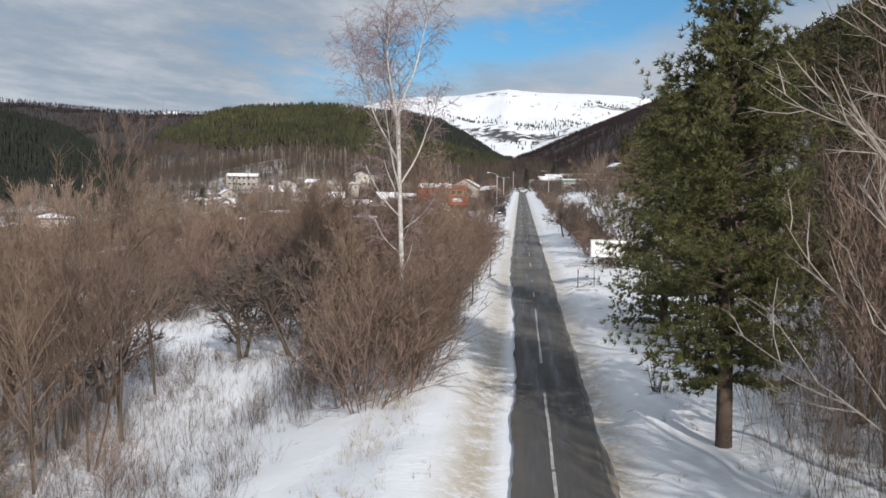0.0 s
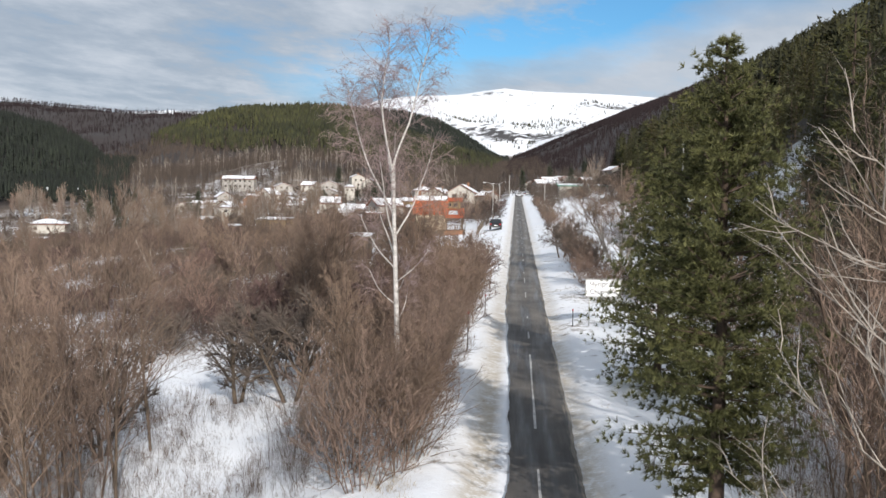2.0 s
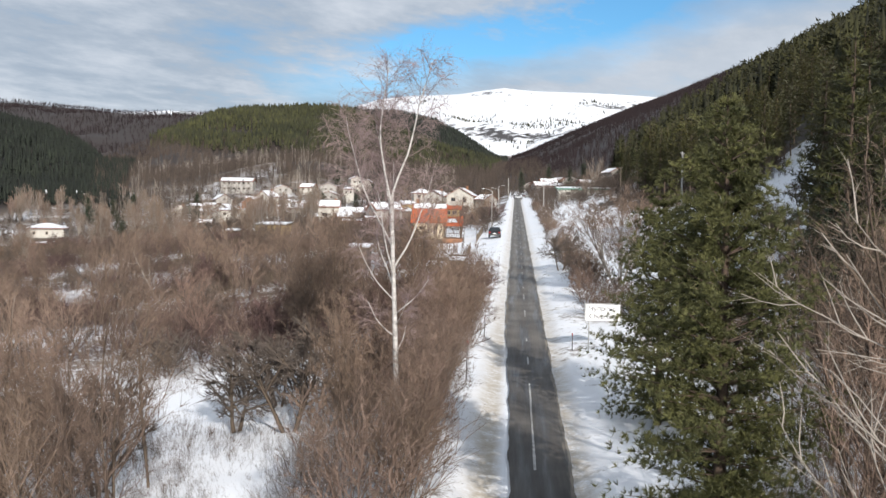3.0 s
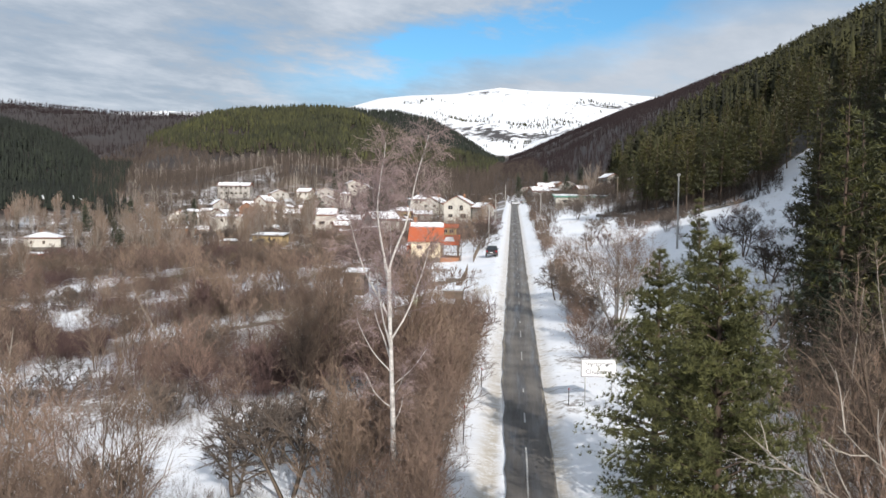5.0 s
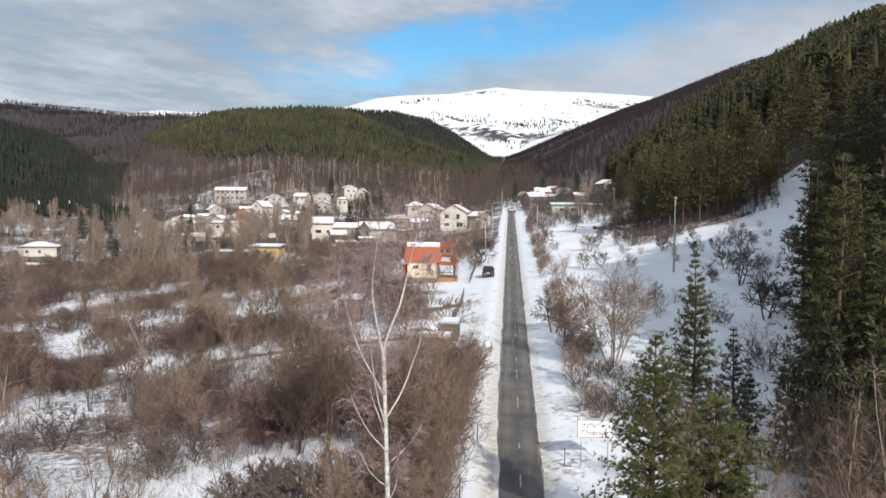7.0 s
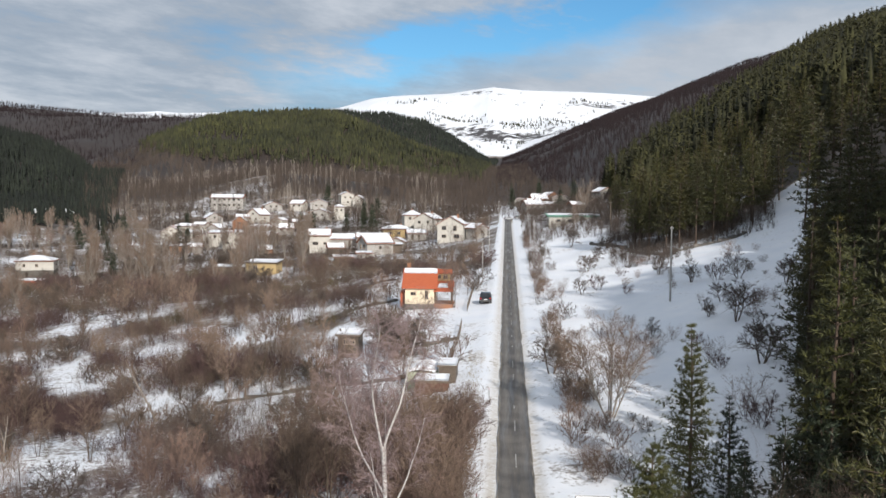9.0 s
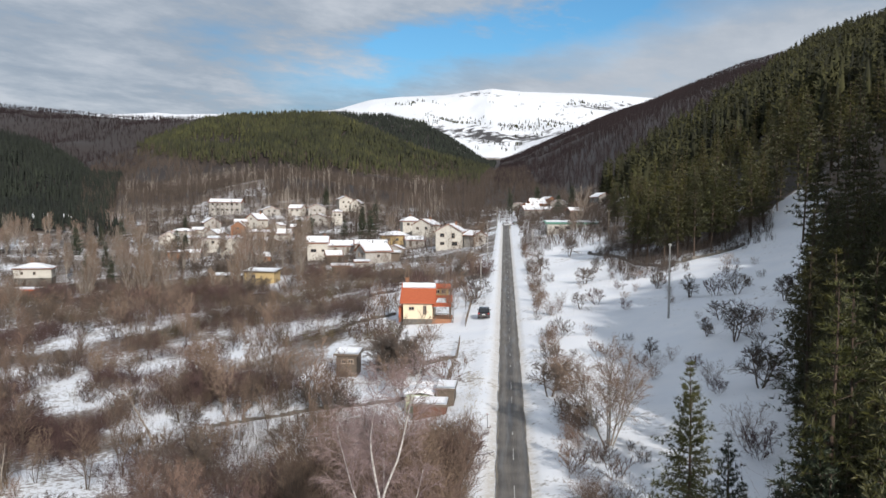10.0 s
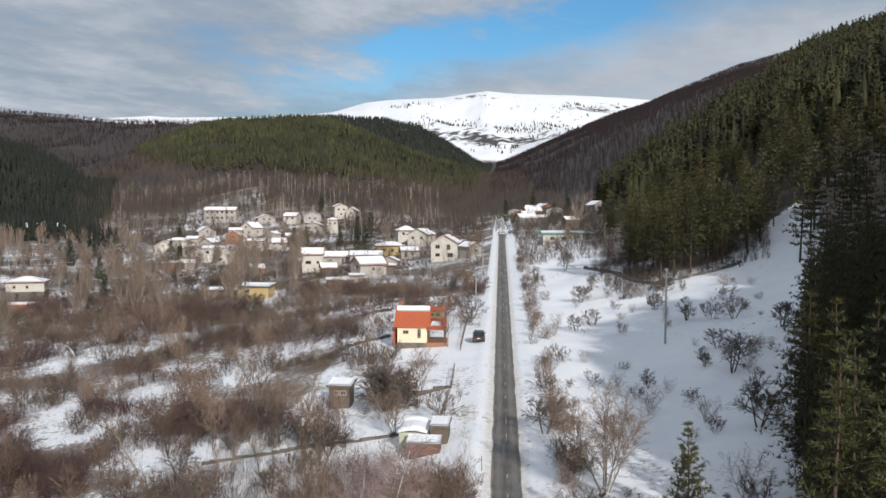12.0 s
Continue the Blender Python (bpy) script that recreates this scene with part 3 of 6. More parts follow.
def register_trees():
    for k in range(6):
        tree_kind("shrub", "hazel_shrub", "leafless brown hazel shrub with many upright stems on snow", "shrub", bare_shapes(100 + k, 3.8, 10, 32, 0.018, 7, 5, 4, 0.12, 50, 0.42, 0.06, 0.0062), (M_TWIG, M_TWIG), "leafless shrubs", ("stem", "twig_spray"))
    for k in range(5):
        tree_kind("bush", "brown_bush", "dense leafless brown bush on the snowy valley side", "shrub", bare_shapes(120 + k, 3.0, 6, 42, 0.026, 6, 5, 4, 0.10, 46, 0.5, 0.12, 0.018), (M_TWIG, M_TWIG if k % 2 else M_DARKTWIG), "leafless bushes", ("stem", "twig_spray"))
    for k in range(4):
        tree_kind("redshrub", "thorn_shrub", "leafless reddish thorn shrub with dense fine twigs", "shrub", bare_shapes(140 + k, 3.4, 6, 40, 0.028, 6, 6, 4, 0.12, 48, 0.5, 0.1, 0.018), (M_REDTWIG, M_REDTWIG), "leafless thorn shrubs", ("stem", "twig_spray"))
    for k in range(5):
        tree_kind("young", "young_tree", "slender leafless young tree with thin upright branches", "tree", bare_shapes(160 + k, 7.5, 2 + k % 2, 12, 0.050, 14, 7, 8, 0.24, 42, 0.40, 0.15, 0.0066), (M_BARK, M_TWIG), "leafless young trees")
    for k in range(4):
        tree_kind("slim", "young_tree", "slender leafless tree among valley scrub", "tree", bare_shapes(170 + k, 7.5, 2 + k % 2, 13, 0.058, 12, 6, 5, 0.22, 42, 0.40, 0.15, 0.014), (M_BARK, M_TWIG), "leafless young trees")
    for k in range(4):
        tree_kind("orchard", "orchard_tree", "old leafless fruit tree with a wide crooked crown", "tree", bare_shapes(180 + k, 4.4, 3, 30, 0.12, 9, 9, 10, 0.26, 62, 0.60, 0.06, 0.020), (M_BARK, M_DARKTWIG), "fruit trees")
    for k in range(3):
        tree_kind("tall", "bare_tree", "tall leafless tree with pale grey limbs", "tree", bare_shapes(200 + k, 14.0, 4, 16, 0.17, 12, 6, 4, 0.2, 42, 0.36, 0.2, 0.035), (M_PALE, M_TWIG), "tall bare trees")
    for k in range(4):
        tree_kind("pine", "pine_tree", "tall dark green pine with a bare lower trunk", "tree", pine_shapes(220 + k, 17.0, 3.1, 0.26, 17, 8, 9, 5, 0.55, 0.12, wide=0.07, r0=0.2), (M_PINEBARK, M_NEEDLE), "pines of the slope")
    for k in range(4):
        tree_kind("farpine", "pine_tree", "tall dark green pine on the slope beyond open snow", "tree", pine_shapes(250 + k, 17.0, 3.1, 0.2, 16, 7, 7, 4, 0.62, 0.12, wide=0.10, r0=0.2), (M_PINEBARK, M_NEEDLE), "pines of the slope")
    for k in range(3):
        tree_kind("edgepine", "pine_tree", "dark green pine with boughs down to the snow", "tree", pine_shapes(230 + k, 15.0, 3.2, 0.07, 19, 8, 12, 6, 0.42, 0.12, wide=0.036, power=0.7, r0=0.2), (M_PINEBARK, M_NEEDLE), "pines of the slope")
    for k in range(2):
        tree_kind("youngpine", "young_pine", "young green pine with branches down to the snow", "tree", pine_shapes(240 + k, 9.0, 2.1, 0.05, 17, 8, 8, 6, 0.45, 0.05, wide=0.055, r0=0.12), (M_PINEBARK, M_SPRUCE), "young pines")


register_trees()


# ---- single trees ----
def near_trees():
    def one(name, label, shapes, mats, x, y, rz=0.0, sink=0.1, group=""):
        ob = thing(name, label, "tree", group)
        part("trunk", shapes[0], mats[0], ob, smooth=True)
        part("crown", shapes[1], mats[1], ob)
        for extra in shapes[2] if len(shapes) > 2 else ():
            part("limb", extra, mats[0], ob, smooth=True)
        ob.matrix_basis = pose(x, y, gz(x, y) - sink, 0, 0, rz)
        return ob

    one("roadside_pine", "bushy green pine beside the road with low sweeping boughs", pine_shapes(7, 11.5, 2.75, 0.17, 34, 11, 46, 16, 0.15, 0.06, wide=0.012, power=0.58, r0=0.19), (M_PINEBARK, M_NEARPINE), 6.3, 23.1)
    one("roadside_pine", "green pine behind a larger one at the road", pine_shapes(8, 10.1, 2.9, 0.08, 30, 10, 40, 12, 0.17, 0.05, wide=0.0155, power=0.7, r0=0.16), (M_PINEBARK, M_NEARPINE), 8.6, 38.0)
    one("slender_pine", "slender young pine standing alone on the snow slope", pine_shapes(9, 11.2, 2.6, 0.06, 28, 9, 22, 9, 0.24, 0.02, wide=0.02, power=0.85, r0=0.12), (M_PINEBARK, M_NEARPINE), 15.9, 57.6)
    one("slender_pine", "small dark young pine beside a taller one", pine_shapes(10, 6.4, 1.9, 0.06, 18, 7, 14, 8, 0.24, 0.02, wide=0.02, power=0.8, r0=0.1), (M_PINEBARK, M_SPRUCE), 18.6, 58.5)
    one("birch", "tall leafless birch with white forking limbs and pinkish twigs", birch_shapes(), (M_BIRCH, M_BIRCHTWIG), -1.5, 42.0)
    # pale tree whose long boughs reach towards the road
    one("pale_tree", "leafless tree with long pale boughs near the road", bough_shapes(31, 9.6, 6), (M_PALE, M_PALE), 7.5, 14.6)
    one("pale_tree", "second leafless pale tree with curved boughs behind", bough_shapes(33, 8.4, 4), (M_PALE, M_PALE), 8.6, 18.8)
    one("dark_tree", "old dark spreading tree with dense twigs on the slope", bare_shapes(71, 6.4, 3, 24, 0.16, 10, 9, 9, 0.25, 62, 0.6, 0.08, 0.012), (M_PINEBARK, M_BARK), -15.5, 35.5)
    for k, (x, y, h) in enumerate([(11.2, 31.0, 8.5), (13.4, 33.5, 9.0), (15.2, 31.5, 10.0), (12.6, 27.0, 7.5), (16.8, 36.0, 10.5), (10.3, 34.5, 7.0), (18.0, 33.0, 9.5)]):
        one("sapling", "thin pale leafless sapling behind the roadside pines", bare_shapes(40 + k, h, 1, 5, 0.05, 12, 4, 3, 0.3, 40, 0.26, 0.14, 0.008), (M_PALE, M_TWIG), x, y, k * 50, group="pale saplings")
    for k, (x, y, h) in enumerate([(9.9, 24.2, 9.5), (11.4, 25.6, 10.5)]):
        one("slim_tree", "tall dark leafless tree with dense twigs behind the pines", bare_shapes(300 + k, h, 2, 8, 0.09, 16, 8, 7, 0.22, 48, 0.30, 0.12, 0.009), (M_PINEBARK, M_BARK), x, y, k * 50, group="dark slim trees")
    # wide grey tree on the snow slope
    one("grey_tree", "wide leafless grey tree with many thin rising stems", bare_shapes(61, 9.2, 9, 34, 0.08, 14, 9, 8, 0.2, 40, 0.42, 0.15, 0.011), (M_PALE, M_TWIG), 15.0, 77.0, 20)
    one("apple_tree", "old leafless apple tree with a dense dark domed crown", bare_shapes(73, 5.8, 6, 46, 0.15, 14, 13, 13, 0.22, 66, 0.60, 0.05, 0.021), (M_PINEBARK, M_DARKTWIG), -3.6, 110.0, 40)
    # pale leaning snag over the scrub
    one("leaning_tree", "leafless tree with a leaning pale trunk among scrub", bare_shapes(62, 7.5, 1, 28, 0.13, 7, 5, 3, 0.4, 50, 0.4, 0.1, 0.012), (M_PALE, M_TWIG), -27.0, 95.0, 200)
    one("leaning_tree", "broken tree with a bare pale bough above scrub", bare_shapes(66, 6.0, 2, 40, 0.12, 5, 4, 2, 0.4, 50, 0.5, 0.1, 0.012), (M_PALE, M_TWIG), -36.5, 82.5, 100)


def bough_shapes(seed, h, n):
    """A tree whose long boughs sweep out over the verge and curve upwards."""
    rnd = random.Random(seed)
    T, C = Shape(), Shape()
    trunk = limb(T, Vector((0, 0, -0.3)), Vector((0.12, 0, 1)).normalized(), h, 0.10, 0.03, 8, 7, rnd, 0.03, 0.03)
    for i in range(n + 5):
        out = i < n
        f = 0.16 + 0.8 * (i % n + rnd.uniform(0.1, 0.9)) / n
        p, d = along(trunk, min(f, 0.98))
        az = radians(180 + rnd.uniform(-48, 48)) if out else rnd.uniform(-1.5, 1.5)
        d1 = Vector((math.cos(az), math.sin(az), rnd.uniform(0.15, 0.5))).normalized()
        L = (5.2 if out else 2.6) * rnd.uniform(0.75, 1.1) * (1.1 - 0.45 * f)
        b = limb(T, p, d1, L, 0.024, 0.006, 10, 5, rnd, 0.10, 0.05)
        for j in range(7):
            q = 0.25 + 0.72 * (j + rnd.random()) / 7
            p2, e2 = along(b, min(q, 0.98))
            d2 = (swing(e2, radians(rnd.uniform(25, 50)), rnd) + UP * 0.2).normalized()
            L2 = L * rnd.uniform(0.2, 0.42) * (1.15 - 0.5 * q)
            b2 = limb(C, p2, d2, L2, 0.015, 0.006, 3, 4, rnd, 0.1, 0.1)
            for k in range(4):
                p3, e3 = along(b2, min(0.3 + 0.7 * rnd.random(), 0.98))
                C.spike(p3, (swing(e3, radians(rnd.uniform(20, 50)), rnd) + UP * 0.15).normalized(), L2 * rnd.uniform(0.25, 0.6), 0.0055)
    return T, C


def birch_shapes():
    rnd = random.Random(5)
    T, C = Shape(), Shape()
    trunk = limb(T, Vector((0, 0, -0.3)), UP, 9.6, 0.125, 0.075, 10, 8, rnd, 0.011, 0.03)
    # leaders: where on the trunk, way out, length
    leaders, limbs = [], []
    for f, az, ang, L in ((1.0, 20, 10, 6.2), (1.0, 200, 14, 5.6), (0.86, 110, 22, 5.2), (0.80, 185, 30, 5.8), (0.70, 10, 36, 4.6), (0.66, 250, 30, 4.0), (0.74, 75, 26, 4.4), (0.62, 130, 44, 2.6), (0.56, 175, 48, 2.8), (0.5, 30, 54, 2.2), (0.45, 300, 58, 1.8), (0.40, 190, 58, 2.0), (0.33, 60, 62, 1.5)):
        p, d = along(trunk, min(f, 0.999))
        dd = Vector((math.cos(radians(az)) * math.sin(radians(ang)), math.sin(radians(az)) * math.sin(radians(ang)), math.cos(radians(ang))))
        limbs.append(Shape())
        pts = limb(limbs[-1], p, dd, L, 0.058 * (0.4 + 0.6 * f) if f > 0.6 else 0.03, 0.011, 9, 5, rnd, 0.055, 0.08)
        leaders.append((pts, L, f))
    for pts, L, f in leaders:
        many = 27 if f > 0.78 else 16 if f > 0.65 else 5
        for i in range(many):
            q = 0.30 + 0.69 * (i + rnd.random()) / many
            p, d = along(pts, min(q, 0.99))
            d1 = swing(d, radians(rnd.uniform(28, 58)), rnd, i * 2.4)
            L1 = L * 0.30 * (1.25 - 0.7 * q) * rnd.uniform(0.7, 1.2)
            b = limb(C, p, d1, L1, 0.014, 0.007, 3, 3, rnd, 0.12, 0.04)
            for j in range(11):
                p2, e2 = along(b, min(0.25 + 0.75 * rnd.random(), 0.99))
                d2 = (swing(e2, radians(rnd.uniform(20, 65)), rnd) - UP * 0.25).normalized()
                L2 = rnd.uniform(0.35, 0.8)
                C.spike(p2, d2, L2, 0.007)
                for k in range(6 if f > 0.78 else 3):
                    C.blade(p2 + d2 * L2 * rnd.uniform(0.2, 0.95), (swing(d2, radians(rnd.uniform(20, 50)), rnd) - UP * 0.35).normalized(), rnd.uniform(0.25, 0.55), 0.0062)
    return T, C, limbs


near_trees()


# ---- woods and scrub ----
def clear_of(x, y, spots):
    return all(((x - a) / ra) ** 2 + ((y - b) / rb) ** 2 > 1 for a, b, ra, rb in spots)


# open snow, gardens and buildings: centre and half widths
OPEN = [(-17, 52, 5, 2.8), (-12, 59, 4.5, 2.6), (-22, 67, 6, 3), (-31, 76, 7, 4), (-14.5, 73, 4, 2.6), (-6.2, 30, 3.0, 4), (-8.8, 36, 3.2, 4.5), (-12.8, 46, 4, 3.4), (-14, 128, 8, 7), (-13, 119, 8, 7), (-8, 106, 6, 3.5), (-58, 160, 6, 9), (-50, 128, 4, 9), (-29, 94, 4, 7), (-40, 112, 3.5, 8), (-1, 149, 9, 9), (-15, 154, 8, 6), (-20, 135, 10, 9), (-9, 113, 4, 4), (0.6, 92, 5.5, 7), (-63, 165, 6, 14), (-31, 102, 4, 6), (2, 131, 6, 12), (-6, 104, 8, 4), (-2, 120, 7, 6),
        (-40, 140, 5, 7), (-6, 36, 3.4, 4.5), (-6, 24, 3.5, 4), (-14, 41, 4.5, 3.0), (-20, 56, 6, 3), (-28, 66, 8, 2.6), (-12, 200, 9, 7), (-45, 205, 7, 5)]


def scatter():
    rnd = random.Random(11)
    done = {k: 0 for k in ("shrub", "bush", "redshrub", "young", "slim", "orchard")}

    def put(kind, x, y, s, limit, sz=None):
        if kind == "young" and y > 72:
            kind = "slim"
        if done[kind] < limit:
            plant(kind, rnd.randrange(9), x, y, rnd.uniform(0, 360), s, (sz or s) * rnd.uniform(0.85, 1.15), 0.05)
            done[kind] += 1

    # dense hedge along the left verge
    y = 28.0
    while y < 79:
        u = -3.5 - abs(rnd.gauss(0, 1.1))
        put("shrub", float(road_x(y)) + u, y, rnd.uniform(0.75, 1.25), 280)
        y += rnd.uniform(0.65, 1.3)
    for _ in range(34):
        y = rnd.uniform(29, 80)
        u = -rnd.uniform(4.6, 8.2)
        x = float(road_x(y)) + u
        if clear_of(x, y, OPEN):
            put("shrub", x, y, rnd.uniform(0.9, 1.5), 280)
    # tall thin growth near by, then lower
    for _ in range(420):
        y = rnd.uniform(29, 150)
        x = float(road_x(y)) - rnd.uniform(9, 16 + 0.5 * y)
        near = y < 64
        if clear_of(x, y, OPEN) and rnd.random() < (0.12 if near else 0.14) + 0.4 * float(waves(x, y, 9.0, 3.0)):
            put("young", x, y, rnd.uniform(1.0, 1.5) if near else rnd.uniform(0.55, 0.95), 150)
    for _ in range(14):
        y = rnd.uniform(60, 75)
        put("young", float(road_x(y)) - rnd.uniform(5.5, 16), y, rnd.uniform(0.95, 1.25), 170)
    # high reddish thicket where the hedge ends
    for _ in range(32):
        y = rnd.uniform(60, 76)
        put("redshrub" if rnd.random() < 0.6 else "shrub", float(road_x(y)) - rnd.uniform(4.5, 19), y, rnd.uniform(1.05, 1.5), 290)
    # scrub of the valley side
    for _ in range(2000):
        y = 40 + 230 * rnd.random() ** 1.1
        x = float(road_x(y)) - rnd.uniform(5.5, min(14 + 0.62 * y, 160))
        thick = 0.42 + 0.75 * float(waves(x, y, 11.0, 5.0)) + 0.35 * float(waves(x, y, 4.0, 2.0))
        if not clear_of(x, y, OPEN) or rnd.random() > thick * (0.7 if y < 72 else 1.0):
            continue
        red = float(waves(x, y, 20.0, 8.0)) > 0.3
        r = rnd.random()
        if r < 0.08:
            put("young", x, y, rnd.uniform(0.5, 0.9), 260)
        elif r < 0.14:
            put("orchard", x, y, rnd.uniform(0.6, 0.95), 70)
        elif red:
            put("redshrub", x, y, rnd.uniform(0.7, 1.7), 190)
        else:
            put("bush", x, y, rnd.uniform(0.5, 1.5), 240)
    # taller growth between the bank and the village
    for _ in range(500):
        y = rnd.uniform(74, 235)
        x = float(road_x(y)) - rnd.uniform(10, 24 + 0.5 * y)
        if clear_of(x, y, OPEN) and rnd.random() < 0.4 + 0.6 * float(waves(x, y, 15.0, 1.0)):
            put("young", x, y, rnd.uniform(0.65, 1.1), 290)
    # verge scrub on the right
    for _ in range(120):
        y = 62 + 240 * rnd.random() ** 1.3
        put("bush" if rnd.random() < 0.6 else "shrub", float(road_x(y)) + 4.4 + abs(rnd.gauss(0, 1.5)), y, rnd.uniform(0.4, 0.95), 340)
    for _ in range(46):
        y = rnd.uniform(70, 190)
        u = rnd.uniform(9, 42)
        put("shrub" if rnd.random() < 0.5 else "bush", float(road_x(y)) + u, y, rnd.uniform(0.3, 0.7), 360)
    # undergrowth behind the roadside pines
    for _ in range(44):
        y = rnd.uniform(18, 58)
        u = rnd.uniform(6.0, 7 + 0.26 * y)
        if y > 46 and u > 6:
            continue
        put("young" if rnd.random() < 0.7 else "shrub", float(road_x(y)) + u, y, rnd.uniform(0.6, 1.05), 330)
    # left verge farther on
    for _ in range(44):
        y = rnd.uniform(165, 400)
        put("bush" if rnd.random() < 0.7 else "young", float(road_x(y)) - 6.5 - abs(rnd.gauss(0, 6)), y, rnd.uniform(0.7, 1.2), 300)


scatter()
for k, (x, y, s, kind) in enumerate([(21, 114.5, 0.55, "redshrub"), (23.2, 110.4, 0.6, "shrub"), (23.9, 97.9, 0.85, "shrub"), (27.4, 104.4, 0.6, "shrub"), (27.8, 91.8, 0.8, "shrub"), (31, 86.8, 1.0, "orchard"),
                                     (35.1, 106.3, 1.0, "orchard"), (37.1, 106.7, 0.9, "shrub"), (24.7, 72.8, 1.1, "shrub"), (47.3, 122.6, 0.95, "orchard"), (43.4, 139.7, 1.05, "redshrub"), (40.6, 142.7, 0.8, "orchard"),
                                     (41.4, 111.2, 0.5, "shrub"), (28.8, 155.4, 0.9, "redshrub"), (22.7, 155.6, 0.8, "shrub"), (26.4, 210.6, 1.0, "orchard"), (19.2, 146.6, 0.8, "shrub")]):
    plant(kind, k, x, y, k * 67, s)
for k, (x, y, s, kind) in enumerate([(12.6, 94.6, 1.0, "orchard"), (36.9, 237, 1.1, "orchard"), (4.4, 146.4, 1.0, "young"), (9.5, 172, 1.1, "orchard"), (7.0, 160, 0.7, "young"), (-6.5, 45.1, 1.15, "orchard"),
                                     (-9.3, 46.5, 1.0, "orchard"), (-12.5, 37.5, 1.1, "orchard"), (-13.5, 30.5, 1.0, "young"), (-10.5, 27.0, 0.9, "young"), (-8.0, 25.5, 0.6, "shrub"), (-12.0, 24.0, 0.9, "orchard"), (-9.2, 22.5, 0.8, "shrub"), (-11.0, 21.5, 0.7, "shrub"), (-13.2, 27.5, 0.9, "shrub"), (-14.5, 24.0, 0.9, "shrub"), (-10.7, 38.0, 1.25, "young"), (-11.6, 32.5, 1.15, "young"), (-9.6, 28.5, 0.9, "young"), (-12.4, 29.0, 0.8, "shrub"), (31, 180, 0.9, "orchard"),
                                     (36, 196, 0.8, "orchard"), (52, 160, 0.8, "shrub"), (49, 150, 0.9, "redshrub"), (24.7, 70, 0.9, "redshrub"), (24, 104, 0.55, "redshrub"), (26.2, 108.5, 0.5, "orchard"), (28.5, 99, 0.6, "redshrub"), (37.2, 118, 0.7, "orchard"), (39.4, 113, 0.6, "redshrub"), (33.5, 111, 0.5, "orchard"), (45.5, 136, 0.8, "orchard"), (30.5, 141, 0.6, "redshrub"), (25.2, 151, 0.6, "orchard"), (34.5, 166, 0.7, "redshrub"), (39, 156, 0.7, "orchard"), (44, 168, 0.8, "orchard"), (27.6, 88.5, 0.6, "redshrub"), (33.8, 95.5, 0.7, "orchard"), (13.5, 63, 0.7, "shrub"), (11, 50, 0.6, "shrub")]):
    plant(kind, k + 1, x, y, k * 71, s)


def slope_pines():
    """The pine wood on the right, in two blocks with a strip of open snow between."""
    rnd = random.Random(3)
    spots = []

    def block(n, y0, y1, x0, x1, keep, gap, kind="pine"):
        got = 0
        for _ in range(n * 40):
            y, x = rnd.uniform(y0, y1), rnd.uniform(x0, x1)
            if got < n and keep(x, y, x - float(road_x(y)), (x - 0.2) / (y - 5.3)) and all((x - a) ** 2 + (y - c) ** 2 > gap * gap for a, c in spots):
                spots.append((x, y))
                plant(kind, rnd.randrange(9), x, y, rnd.uniform(0, 360), rnd.uniform(0.8, 1.12), None, 0.2)
                got += 1

    block(30, 36, 58, 16, 48, lambda x, y, u, b: b > (0.47 if y < 44 else 0.435) and u > 13, 2.3, "edgepine")
    block(46, 56, 118, 26, 70, lambda x, y, u, b: 0.43 < b < 0.52 and u > 18, 2.4, "edgepine")
    block(40, 56, 118, 30, 90, lambda x, y, u, b: 0.5 < b < 0.72 and u > 18, 2.6)
    block(44, 130, 240, 55, 150, lambda x, y, u, b: 0.412 < b < 0.62, 3.0, "farpine")
    block(64, 196, 330, 50, 130, lambda x, y, u, b: u > 33 and 0.205 < b < 0.384, 3.0, "farpine")
    block(34, 204, 320, 75, 135, lambda x, y, u, b: 0.375 < b < 0.42, 2.6, "farpine")
    block(34, 188, 225, 40, 90, lambda x, y, u, b: u > 27 and 0.215 < b < 0.375, 2.6)
    # the wood goes on, unseen, beside and behind the first viewpoint; its shade falls on the verge
    block(14, -26, 10, 12, 30, lambda x, y, u, b: u > 10.5, 2.6)
    for k, (x, y, s) in enumerate([(29, 66, 0.8), (27.5, 61, 0.7), (31, 78, 0.6), (33.5, 62, 1.1), (30, 57, 0.9)]):
        plant("youngpine", k, x, y, k * 40, s)
    for k, (x, y, s) in enumerate([(17.0, 51.5, 0.6), (18.4, 50.0, 0.78), (19.6, 47.2, 0.8), (20.6, 50.0, 0.95), (18.0, 44.5, 0.6), (21.2, 45.0, 0.95), (23.2, 45.5, 1.05), (19.8, 42.0, 0.8), (21.5, 54.0, 0.7), (24.0, 49.0, 0.85), (22.8, 55.5, 0.6), (26.5, 53.0, 0.95)]):
        plant("youngpine", k, x, y, k * 70, s)
    for k, (x, y, s) in enumerate([(-143, 438, 1.5), (-25.2, 462, 1.7), (-32, 467, 1.5), (-123.4, 476, 1.3), (62, 430, 1.3), (75, 470, 1.5), (48, 520, 1.6), (66, 540, 1.7), (-150, 400, 1.6), (-60, 560, 1.6)]):
        plant("youngpine", k, x, y, k * 40, s)


